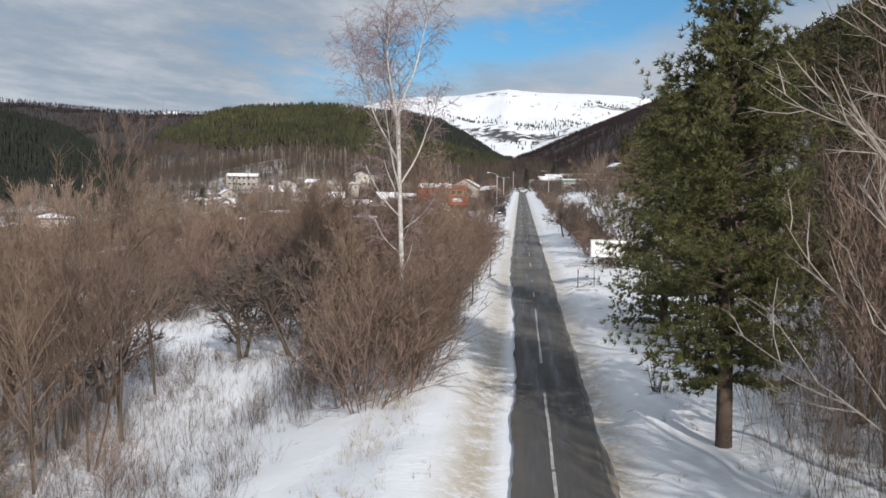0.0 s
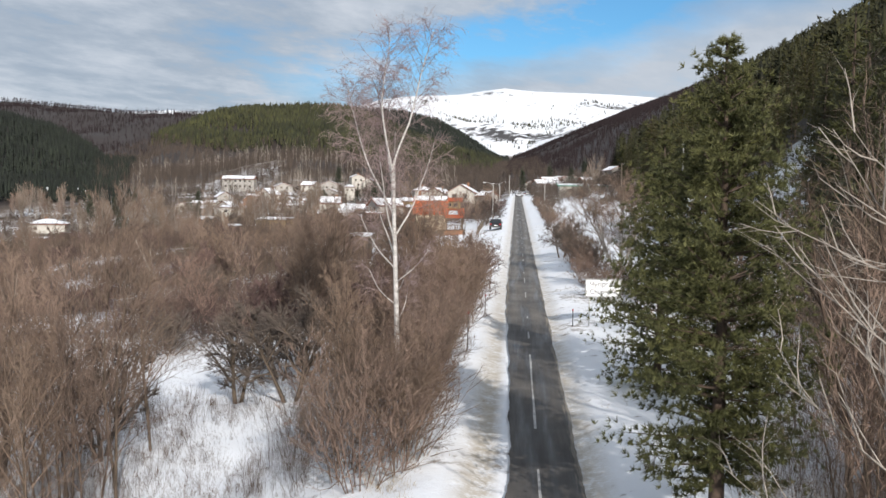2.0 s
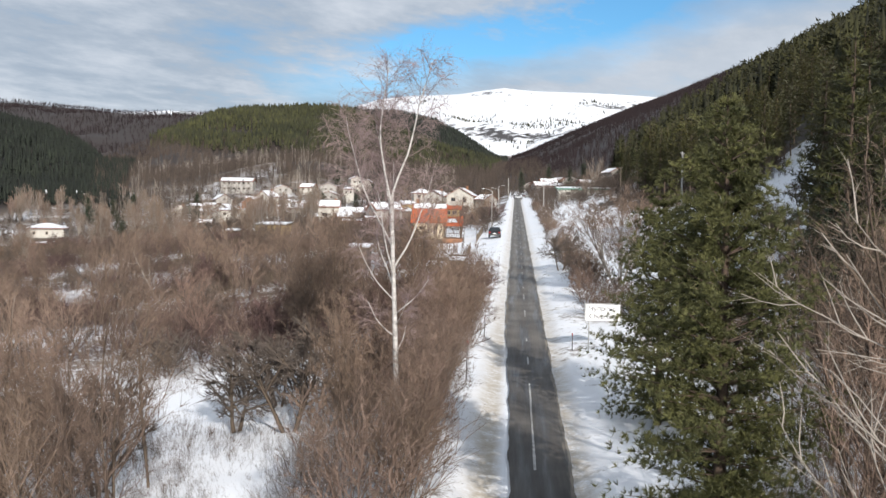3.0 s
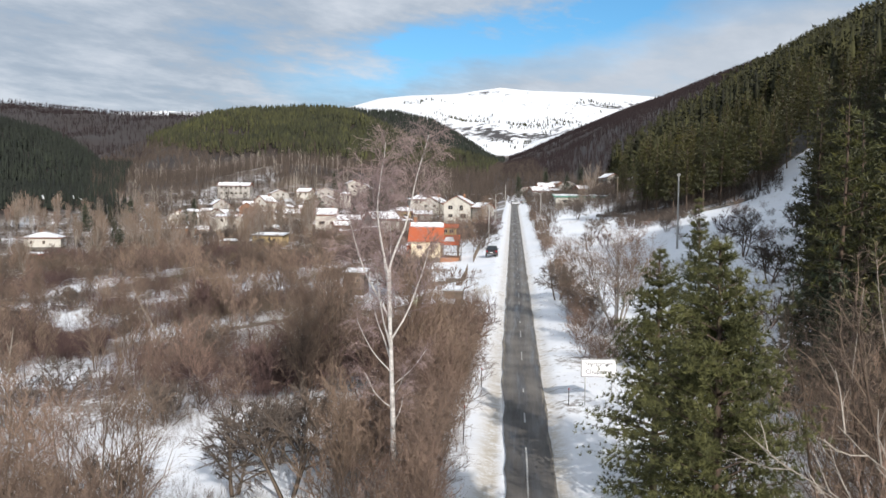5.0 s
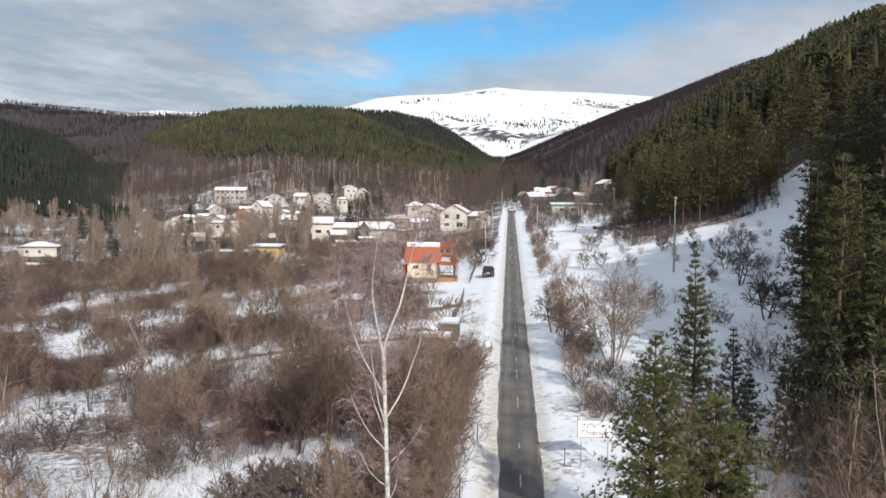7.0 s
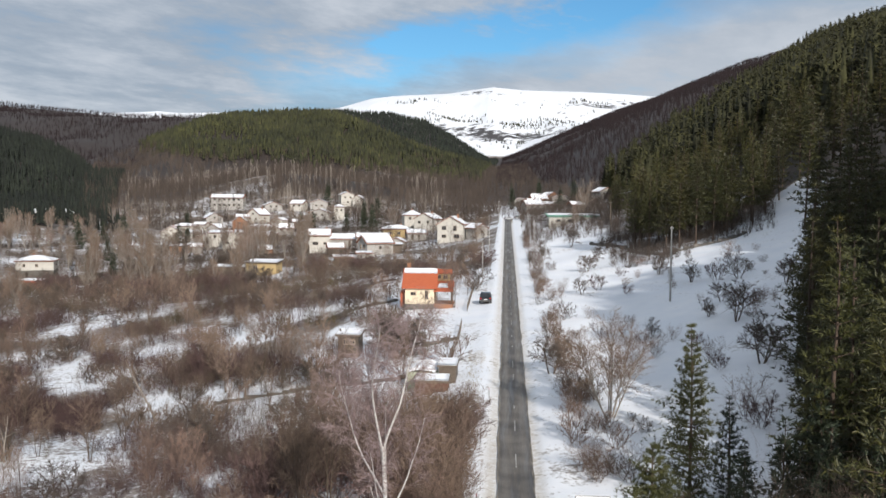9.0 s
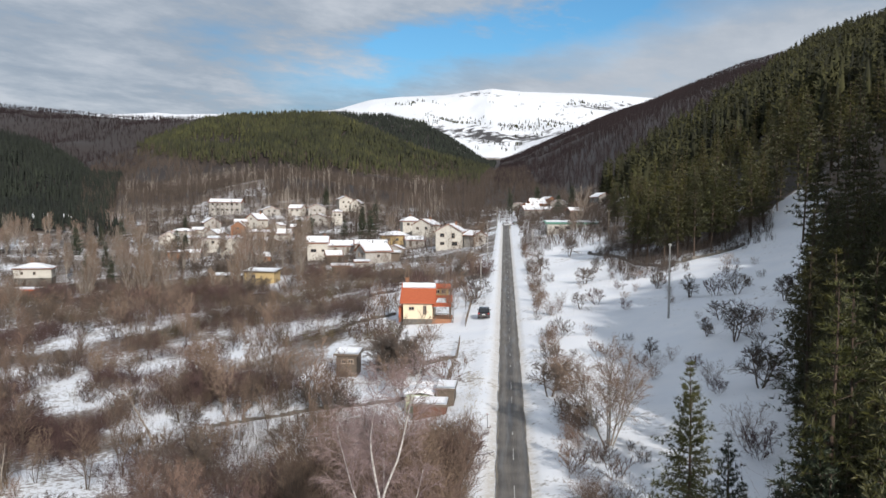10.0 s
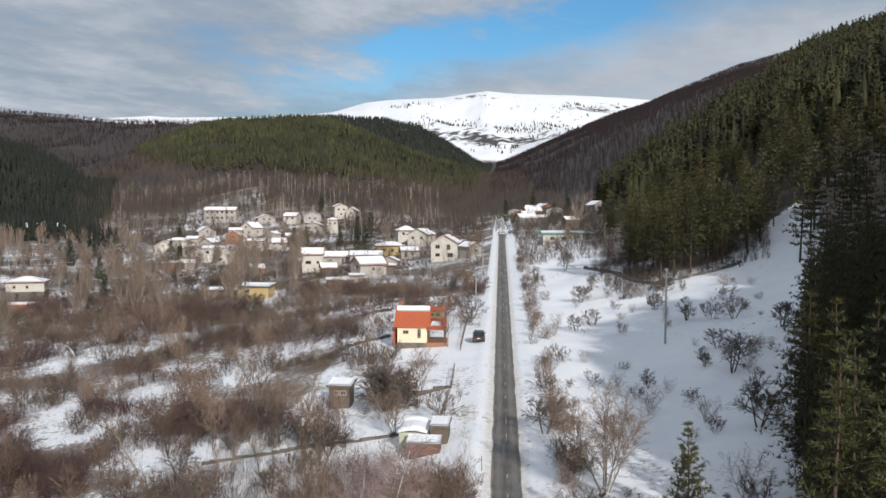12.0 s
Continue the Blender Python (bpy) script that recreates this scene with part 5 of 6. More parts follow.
M_TERRACOTTA = surface("terracotta_tiles", (0.30, 0.065, 0.026), (0.44, 0.115, 0.045), 2.0, 0.7, 0.4, 0.08, stretch=(1, 4, 4))
M_OLDTILE = surface("old_roof_tiles", (0.17, 0.075, 0.045), (0.30, 0.14, 0.09), 2.0, 0.85, 0.4, 0.15, stretch=(1, 4, 4))
M_GREEN = surface("green_sheet_roof", (0.05, 0.20, 0.13), (0.10, 0.32, 0.21), 1.5, 0.5, 0.2, 0.05)
M_WOOD = surface("weathered_boards", (0.055, 0.041, 0.031), (0.19, 0.150, 0.115), 3.0, 0.85, 0.5, 0.12, stretch=(6, 6, 1))
M_FRAME = surface("window_frame_paint", (0.30, 0.22, 0.16), (0.46, 0.38, 0.30), 6.0, 0.6, 0.1, 0.1)
M_GLASS = surface("dark_window_glass", (0.015, 0.018, 0.022), (0.03, 0.035, 0.04), 3.0, 0.08, 0.0, 0.1)
M_STONE = surface("field_stone", (0.05, 0.045, 0.04), (0.20, 0.18, 0.155), 2.5, 0.9, 0.8, 0.2)
M_METAL = surface("galvanised_metal", (0.40, 0.40, 0.40), (0.56, 0.56, 0.55), 6.0, 0.45, 0.1, 0.08, metal=0.6)
M_DARKMETAL = surface("dark_steel", (0.03, 0.03, 0.03), (0.07, 0.065, 0.06), 6.0, 0.6, 0.1, 0.1)
M_SIGN = surface("white_sign_sheet", (0.72, 0.72, 0.72), (0.80, 0.80, 0.79), 3.0, 0.45, 0.05, 0.02)
M_INK = surface("black_sign_paint", (0.012, 0.012, 0.013), (0.02, 0.02, 0.02), 3.0, 0.5, 0.0, 0.02)
M_RUBBER = surface("tyre_rubber", (0.012, 0.012, 0.012), (0.03, 0.03, 0.03), 9.0, 0.85, 0.2, 0.05)
M_BLACKPAINT = surface("black_car_paint", (0.012, 0.013, 0.016), (0.02, 0.022, 0.026), 2.0, 0.25, 0.0, 0.05)
M_SILVER = surface("silver_car_paint", (0.42, 0.43, 0.44), (0.5, 0.5, 0.51), 2.0, 0.3, 0.0, 0.1, metal=0.4)
M_REDLENS = surface("red_lamp_lens", (0.25, 0.01, 0.01), (0.4, 0.02, 0.02), 9.0, 0.25, 0.0, 0.05)


def slab(S, quad, t):
    """A sloping slab: the four corners of its underside, thickened upwards."""
    S.add([*quad, *[(x, y, z + t) for x, y, z in quad]], [(3, 2, 1, 0), (4, 5, 6, 7), (0, 1, 5, 4), (1, 2, 6, 5), (2, 3, 7, 6), (3, 0, 4, 7)])


def snow_slab(S, quad, t, rnd, n=6):
    """Lying snow on a slope: thinning and uneven along its rim."""
    a, b, c, d = [Vector(q) for q in quad]
    top, bot = [], []
    for i in range(n + 1):
        for j in range(n + 1):
            u, v = i / n, j / n
            rim = min(u, v, 1 - u, 1 - v)
            if rim == 0:
                u, v = min(max(u + rnd.uniform(-0.02, 0.02), 0), 1), min(max(v + rnd.uniform(0.0, 0.03), 0), 1)
            p = a.lerp(b, u).lerp(d.lerp(c, u), v)
            bot.append(p)
            top.append(p + UP * (t * (0.35 if rim == 0 else rnd.uniform(0.85, 1.15))))
    m = n + 1
    fs = [(i * m + j, (i + 1) * m + j, (i + 1) * m + j + 1, i * m + j + 1) for i in range(n) for j in range(n)]
    k = len(top)
    rim = [i * m for i in range(m)] + [n * m + j for j in range(1, m)] + [i * m + n for i in range(n - 1, -1, -1)] + [j for j in range(n - 1, 0, -1)]
    S.add(top + bot, fs + [(q, r, r + k, q + k) for q, r in zip(rim, rim[1:] + rim[:1])])


def window(parent, x, y, z, w, h, face, mat=None):
    """A window on a wall: face 'f' looks to -y, 'r' to +x, 'l' to -x."""
    F, P = Shape(), Shape()
    b = 0.09
    for cx, cz, sx, sz in ((0, h / 2 - b / 2, w, b), (0, -h / 2 + b / 2, w + 0.12, b), (-w / 2 + b / 2, 0, b, h - 2 * b), (w / 2 - b / 2, 0, b, h - 2 * b), (0, 0, b * 0.7, h - 2 * b)):
        F.box(cx, -0.03, cz, sx, 0.10, sz)
    P.box(0, 0.0, 0, w - 2 * b, 0.03, h - 2 * b)
    ob = part("window", F, mat or M_FRAME, parent)
    ob.matrix_basis = pose(x, y, z, 0, 0, {"f": 0, "r": 90, "l": -90}[face])
    part("pane", P, M_GLASS, ob)


def house(name, label, x, y, rz, w, d, h, rh, wall=None, roof=None, kind="gable", ridge="x", snow=1.0, front=(), side=(), chimney=None, door=None, base=0.0, over=0.55, category="house", group="village houses", seed=1):
    """A house about its base centre; its front looks to -y before the turn rz. front, side: windows (along, height, w, h)."""
    rnd = random.Random(seed + int(abs(x * 7 + y)))
    wall, roof = wall or M_WHITE, roof or M_OLDTILE
    c, s = math.cos(radians(rz)), math.sin(radians(rz))
    z0 = min(gz(x + a * c - b * s, y + a * s + b * c) for a in (-w / 2, w / 2) for b in (-d / 2, d / 2))
    z1 = max(gz(x + a * c - b * s, y + a * s + b * c) for a in (-w / 2, w / 2) for b in (-d / 2, d / 2))
    low = -(z1 - z0) - 0.3
    ob = thing(name, label, category, group)
    W, R, N = Shape(), Shape(), Shape()
    X, Y, o, t = w / 2, d / 2, over, 0.2
    W.add([(-X, -Y, low), (X, -Y, low), (X, Y, low), (-X, Y, low), (-X, -Y, h), (X, -Y, h), (X, Y, h), (-X, Y, h)], [(0, 1, 5, 4), (1, 2, 6, 5), (2, 3, 7, 6), (3, 0, 4, 7), (4, 5, 6, 7)])
    if kind == "gable":
        k = rh / (Y if ridge == "x" else X)
        zo = h - o * k
        if ridge == "x":
            W.add([(-X, -Y, h), (-X, Y, h), (-X, 0, h + rh)], [(0, 2, 1)]).add([(X, -Y, h), (X, Y, h), (X, 0, h + rh)], [(0, 1, 2)])
            quads = [[(-X - o, -Y - o, zo), (X + o, -Y - o, zo), (X + o, 0, h + rh), (-X - o, 0, h + rh)], [(X + o, Y + o, zo), (-X - o, Y + o, zo), (-X - o, 0, h + rh), (X + o, 0, h + rh)]]
        else:
            W.add([(-X, -Y, h), (X, -Y, h), (0, -Y, h + rh)], [(0, 1, 2)]).add([(-X, Y, h), (X, Y, h), (0, Y, h + rh)], [(0, 2, 1)])
            quads = [[(-X - o, Y + o, zo), (-X - o, -Y - o, zo), (0, -Y - o, h + rh), (0, Y + o, h + rh)], [(X + o, -Y - o, zo), (X + o, Y + o, zo), (0, Y + o, h + rh), (0, -Y - o, h + rh)]]
    elif kind == "hip":
        q = max(X - Y, 0.3)
        a, b = (-q, 0, h + rh), (q, 0, h + rh)
        e = [(-X - o, -Y - o, h - 0.1), (X + o, -Y - o, h - 0.1), (X + o, Y + o, h - 0.1), (-X - o, Y + o, h - 0.1)]
        quads = [[e[0], e[1], b, a], [e[2], e[3], a, b], [e[1], e[2], b, b], [e[3], e[0], a, a]]
    else:
        quads = [[(-X - o, -Y - o, h), (X + o, -Y - o, h), (X + o, Y + o, h + rh), (-X - o, Y + o, h + rh)]]
        W.add([(-X, Y, h), (X, Y, h), (X, Y, h + rh * 0.9), (-X, Y, h + rh * 0.9), (-X, -Y, h), (X, -Y, h)], [(0, 3, 4), (1, 5, 2), (0, 1, 2, 3)])
    part("wall", W, wall, ob)
    for i, q in enumerate(quads):
        slab(R, q, t)
        if snow > 0.05 and (snow > 0.9 or i < 3):
            mid = sum((Vector(p) for p in q), Vector()) / 4
            v = [mid + (Vector(p) - mid) * 0.955 + UP * (t + 0.005) for p in q]
            if snow < 0.9:
                v[0], v[1] = v[3].lerp(v[0], snow), v[2].lerp(v[1], snow)
            snow_slab(N, v, 0.22 if w > 4 else 0.13, rnd)
    part("roof", R, roof, ob)
    if N.v:
        part("roof_snow", N, M_SNOW, ob, "lying snow on the roof", smooth=True)
    for a, z, ww, hh in front:
        window(ob, a, -Y, z, ww, hh, "f")
    for a, z, ww, hh in side:
        window(ob, X, a, z, ww, hh, "r")
        window(ob, -X, -a, z, ww, hh, "l")
    if door:
        part("door", Shape().box(door, -Y - 0.02, 1.0, 0.95, 0.08, 2.0), M_WOOD, ob)
    if chimney:
        a, b, top = chimney
        C = Shape().box(a, b, h + rh * 0.5 + top / 2, 0.55, 0.55, rh + top).box(a, b, h + rh + top + 0.04, 0.7, 0.7, 0.1)
        part("chimney", C, M_OCHRE, ob)
    if base:
        part("plinth", Shape().box(0, 0, base / 2 - 0.3, w + 0.12, d + 0.12, base + 0.6), M_STONE, ob)
    ob.matrix_basis = pose(x, y, z1 if z1 - z0 < 1.2 else z0 + 1.2, 0, 0, rz)
    return ob


def red_house():
    ob = house("red_roofed_house", "small cream house with a bright terracotta roof and porch", -0.9, 150.4, -4, 4.6, 6.2, 3.3, 2.4, M_CREAM, M_TERRACOTTA, "gable", "x", 0.26, [(-1.0, 2.1, 0.9, 0.6), (1.1, 1.9, 0.6, 1.5)], [], (-2.0, 0.7, 0.9), None, 0.45, 0.5)
    # porch, upper gable room and terrace on the road side
    P = Shape()
    slab(P, [(2.2, -3.2, 2.45), (5.3, -3.2, 2.45), (5.3, 0.2, 3.9), (2.2, 0.2, 3.9)], 0.13)
    slab(P, [(5.3, 2.9, 2.6), (2.2, 2.9, 2.6), (2.2, 0.2, 3.9), (5.3, 0.2, 3.9)], 0.13)
    part("porch_roof", P, M_TERRACOTTA, ob)
    N = Shape()
    snow_slab(N, [(2.8, -2.3, 2.98), (4.5, -2.3, 2.98), (4.3, -0.9, 3.56), (3.0, -0.9, 3.56)], 0.16, random.Random(2))
    part("porch_snow", N, M_SNOW, ob, "patch of snow on the porch roof", smooth=True)
    part("upper_room", Shape().box(3.4, 1.2, 4.3, 2.4, 2.4, 1.5), M_YELLOW, ob, "yellow upper room above the porch")
    R = Shape()
    slab(R, [(2.0, -0.3, 5.05), (5.0, -0.3, 5.05), (5.0, 1.2, 5.6), (2.0, 1.2, 5.6)], 0.12)
    slab(R, [(5.0, 2.8, 5.0), (2.0, 2.8, 5.0), (2.0, 1.2, 5.6), (5.0, 1.2, 5.6)], 0.12)
    part("upper_roof", R, M_TERRACOTTA, ob)
    window(ob, 2.9, 0.0, 4.55, 0.7, 0.7, "f")
    window(ob, 3.9, 0.0, 4.55, 0.7, 0.7, "f")
    part("terrace", Shape().box(3.8, -0.2, 0.05, 3.0, 6.0, 0.9), M_OCHRE, ob, "reddish brick terrace")
    for k, (a, b) in enumerate(((5.0, -2.8), (5.0, 0.0), (5.0, 2.5), (2.75, -2.8))):
        part("post", Shape().box(a, b, 1.5, 0.14, 0.14, 2.1), M_WOOD, ob)
    for k in range(9):
        part("baluster", Shape().box(2.8 + 0.27 * k, -3.0, 0.9, 0.06, 0.06, 0.8), M_WOOD, ob)
    part("rail", Shape().box(3.9, -3.0, 1.33, 2.5, 0.09, 0.08), M_WOOD, ob)
    part("gable_wall", Shape().box(-2.9, 0.5, 1.0, 0.5, 4.4, 2.4), M_TERRACOTTA, ob, "low red side wall")


red_house()
house("village_house", "white two-storey house with a snowy gable roof", 9.0, 321.0, -12, 9.0, 9.5, 5.6, 2.6, M_WHITE, M_OLDTILE, "gable", "y", 1, [(-2.2, 4.3, 1.6, 1.4), (1.6, 4.2, 1.2, 1.9), (-2.2, 1.5, 1.6, 1.2), (2.2, 1.5, 2.0, 1.5)], [(0, 4.2, 1.3, 1.3)], (1.5, 1.5, 0.8))
house("village_house", "pale house with a snowy gable roof behind another", 0.5, 396.0, -25, 9.0, 9.0, 4.6, 2.4, M_WHITE, M_OLDTILE, "gable", "y", 1, [(-2, 3.2, 1.2, 1.2), (2, 3.2, 1.2, 1.2)], [(0, 3.0, 1.2, 1.2)], (1, 2, 0.8))
house("village_house", "white house with an open attic window and snowy roof", -6.5, 408.0, 10, 8.0, 8.0, 6.6, 2.0, M_WHITE, M_OLDTILE, "hip", "x", 1, [(-1.6, 5.4, 1.3, 1.3), (1.8, 5.4, 1.3, 1.3)], [], (0, 1, 0.9))
house("village_house", "ochre single-storey house with a flat snowy hip roof", -12.1, 368.0, 8, 11.0, 8.0, 3.2, 1.5, M_YELLOW, M_OLDTILE, "hip", "x", 1, [(-3, 1.7, 1.3, 1.2), (0.5, 1.7, 1.3, 1.2), (3.6, 1.5, 1.5, 1.8)], [(0, 1.6, 1.2, 1.2)], (2, 1, 0.7))
house("village_house", "tall white house with a small gable and snowy roof", -37.6, 325.0, 6, 7.2, 7.0, 6.0, 2.0, M_WHITE, M_OLDTILE, "gable", "x", 1, [(-1.6, 6.0, 1.3, 1.1), (-1.4, 3.2, 2.0, 1.2), (1.8, 3.2, 1.0, 1.0)], [(0, 4, 1.0, 1.2)], (2.4, 0.6, 0.8))
house("barn", "long low barn with a snow-covered roof", -31.5, 350.0, 2, 10.5, 8.0, 2.6, 1.8, M_GREYWALL, M_OLDTILE, "gable", "x", 1, [(-2, 1.4, 0.9, 0.8)], [], None, 2.5, category="barn")
house("barn", "long low outbuilding with a snowy roof", -20.0, 343.0, 2, 11.8, 6.5, 2.6, 1.4, M_GREYWALL, M_OLDTILE, "gable", "x", 1, [(2, 1.4, 1.2, 0.9)], [], None, -2.0, category="barn")
house("village_house", "grey house with a pale gable and snowy roof", -15.6, 281.0, -62, 7.0, 8.5, 3.2, 2.0, M_GREYWALL, M_OLDTILE, "gable", "y", 1, [(-1.2, 2.0, 1.0, 1.4), (1.2, 2.0, 1.0, 1.4)], [(0, 1.8, 1.0, 1.0)], None, None)
house("shed", "small open shed with a snowy roof beside a grey house", -9.2, 281.5, 5, 3.0, 3.0, 2.4, 0.5, M_WOOD, M_WOOD, "mono", "x", 1, (), (), category="shed", group="sheds")
house("shed", "low shed with a flat snow-covered roof", -23.6, 262.0, 10, 5.0, 4.0, 1.6, 0.4, M_WOOD, M_OLDTILE, "mono", "x", 1, (), (), category="shed", group="sheds")
house("shed", "low shed with a flat snowy roof", -18.0, 266.0, 5, 4.0, 3.2, 1.6, 0.4, M_GREYWALL, M_OLDTILE, "mono", "x", 1, (), (), category="shed", group="sheds")
house("summer_house", "small yellow hut with a flat snowy roof", -44.4, 254.0, -10, 8.5, 5.0, 3.0, 0.6, M_YELLOW, M_WOOD, "mono", "x", 1, [(-1.6, 1.8, 1.2, 1.1)], [], category="hut")
house("shed", "low wooden shed with a flat snowy roof", -56.0, 266.0, -6, 8.5, 4.5, 1.8, 0.4, M_WOOD, M_WOOD, "mono", "x", 1, (), (), category="shed", group="sheds")
house("village_house", "white house with a steep snowy gable roof", -85.5, 405.0, 15, 8.0, 9.0, 4.0, 2.4, M_WHITE, M_OLDTILE, "gable", "y", 1, [(1.6, 3.0, 1.3, 1.3), (-1.8, 1.6, 1.2, 1.2)], [(0, 2.2, 1.2, 1.2)], (1, 2, 0.8))
house("village_house", "white two-storey house with a wide flat snowy roof", -92.0, 418.0, 5, 12.0, 8.0, 5.2, 1.0, M_WHITE, M_OLDTILE, "mono", "x", 1, [(-3, 3.8, 1.4, 1.3), (1, 3.8, 1.4, 1.3), (4, 3.8, 1.4, 1.3)], [], (3, 1, 0.9))
house("village_house", "orange brick house with a snowy gable roof", -96.0, 476.0, 8, 7.4, 8.0, 4.6, 2.6, M_OCHRE, M_OLDTILE, "gable", "y", 1, [(0, 3.8, 1.3, 1.2)], [(0, 2.5, 1.2, 1.2)], None)
house("village_house", "white house with a steep snowy roof", -92.0, 505.0, -30, 8.5, 9.0, 4.2, 3.2, M_WHITE, M_OLDTILE, "gable", "y", 1, [(0, 4.6, 1.2, 1.2), (-2, 2.0, 1.2, 1.2), (2, 2.0, 1.2, 1.2)], [(0, 2.2, 1.2, 1.2)], (1, 2, 0.9))
house("village_house", "long low white house under a snowy roof", -82.0, 463.0, 3, 14.0, 7.0, 3.0, 1.2, M_WHITE, M_OLDTILE, "hip", "x", 1, [(-4, 1.7, 1.2, 1.2), (0, 1.7, 1.2, 1.2), (4, 1.7, 1.2, 1.2)], [], (3, 0.8, 0.8))
house("large_house", "large pale grey villa with rows of windows and snowy roof", -117.8, 549.0, 2, 19.0, 11.0, 6.4, 2.0, M_GREYWALL, M_OLDTILE, "gable", "x", 1, [(a, z, 1.3, 1.3) for z in (2.2, 5.4) for a in (-7, -4.2, -1.4, 1.4, 4.2, 7)], [(0, 5.2, 1.2, 1.2)], (-5, 1, 0.9))
house("village_house", "dark grey house with a snowy gable roof", -115.6, 499.0, 28, 9.0, 8.5, 4.2, 2.8, M_GREYWALL, M_OLDTILE, "gable", "y", 1, [(0, 4.4, 1.2, 1.2), (-2, 2.0, 1.2, 1.2)], [(0, 2.0, 1.2, 1.2)], None)
house("village_house", "small dark house under a snowy roof", -106.0, 466.0, -20, 7.0, 7.0, 3.0, 2.0, M_GREYWALL, M_OLDTILE, "gable", "y", 1, [(0, 1.8, 1.2, 1.1)], [], None)
house("white_villa", "white two-storey house on a concrete base with snowy hip roof", -128.5, 307.0, 14, 11.5, 10.0, 5.6, 1.5, M_WHITE, M_OLDTILE, "hip", "x", 1, [(-3.2, 4.2, 0.9, 1.1), (0.6, 4.2, 0.9, 1.1), (3.8, 1.6, 0.9, 0.8)], [(-2, 4.2, 0.9, 1.1), (2, 4.2, 0.9, 1.1)], (-1, 1, 0.6), -2.4, 2.6)
house("shed", "low shed with a red painted roof edge under snow", -113.5, 266.0, 8, 7.0, 4.0, 1.9, 0.5, M_OCHRE, M_TERRACOTTA, "mono", "x", 0.7, (), (), category="shed", group="sheds")
house("shed", "low white shed with a snowy roof", -133.0, 268.0, -4, 8.0, 4.0, 2.2, 0.5, M_WHITE, M_WOOD, "mono", "x", 1, [(0, 1.2, 1.0, 0.8)], (), category="shed", group="sheds")
house("village_house", "small white house with a snowy gable roof", -124.0, 449.5, 12, 9.0, 8.0, 3.2, 2.6, M_WHITE, M_OLDTILE, "gable", "y", 1, [(0, 3.6, 0.9, 0.9), (-2, 1.4, 1.2, 1.1), (2, 1.4, 1.2, 1.1)], [], (1, 1, 0.6))
house("village_house", "low house behind a white one under snow", -122.0, 468.0, 4, 10.0, 7.0, 3.4, 1.4, M_WHITE, M_OLDTILE, "hip", "x", 1, [(0, 1.8, 1.2, 1.1)], [], None)
house("shed", "orange wooden shed with a snowy roof", -103.0, 386.5, -6, 6.6, 5.0, 3.0, 0.6, M_OCHRE, M_WOOD, "mono", "x", 1, (), (), category="shed", group="sheds")
# grey plaster on these two puts the shade over them into the walls
house("village_house", "house at the wood edge under snow, walls greyed for shade", -211.0, 507.0, 12, 10.0, 8.0, 3.0, 2.4, M_GREYWALL, M_OLDTILE, "gable", "x", 1, [(-2, 2, 1.2, 1.2), (2, 2, 1.2, 1.2)], [], (2, 1, 0.8))
house("village_house", "pale house at the wood edge under snow, greyed for shade", -199.0, 509.0, -12, 8.0, 8.0, 3.4, 2.0, M_GREYWALL, M_OLDTILE, "gable", "y", 1, [(0, 3, 1.2, 1.2)], [], None)
house("village_house", "white two-storey house before the woods", -49.0, 560.0, 18, 8.0, 8.0, 6.4, 1.8, M_WHITE, M_OLDTILE, "gable", "y", 1, [(-1.6, 4.8, 1.2, 1.2), (1.6, 4.8, 1.2, 1.2), (0, 2, 1.2, 1.2)], [], (1, 1, 0.8))
house("village_house", "white house with a snowy gable roof", -41.0, 556.0, -10, 6.0, 7.0, 4.6, 2.2, M_WHITE, M_OLDTILE, "gable", "y", 1, [(0, 3.2, 1.2, 1.2)], [], None)
house("village_house", "narrow white house with a snowy roof", -47.6, 500.0, 6, 5.6, 6.5, 6.4, 1.2, M_WHITE, M_OLDTILE, "hip", "x", 1, [(-1.2, 4.8, 1.0, 1.2), (1.2, 4.8, 1.0, 1.2)], [], None)
for k, (x, y, r, w, m) in enumerate([(-90, 538, 20, 10, M_GREYWALL), (-74.5, 538, -15, 8, M_WHITE), (-63, 540, 5, 10, M_GREYWALL), (-70, 452, 12, 9, M_GREYWALL), (-58, 505, -8, 11, M_GREYWALL), (62, 512, 10, 9, M_OCHRE),
                                     (60, 530, -20, 9, M_OCHRE), (52, 455, 15, 9, M_GREYWALL), (70, 480, -10, 9, M_GREYWALL), (58, 500, 5, 7, M_GREYWALL), (84, 440, 20, 8, M_GREYWALL), (66, 540, -15, 9, M_GREYWALL), (74, 556, 30, 8, M_OCHRE)]):
    house("village_house", "house among bare trees with a snow-covered roof", x, y, r, w, 7.5, 2.8 + 0.5 * (k % 3), 2.0, m, M_OLDTILE, "gable", "x" if k % 2 else "y", 1, [(-1.6, 2.2, 1.2, 1.2), (1.6, 2.2, 1.2, 1.2)], [(0, 2.0, 1.1, 1.1)], (1, 1, 0.7) if k % 2 else None)
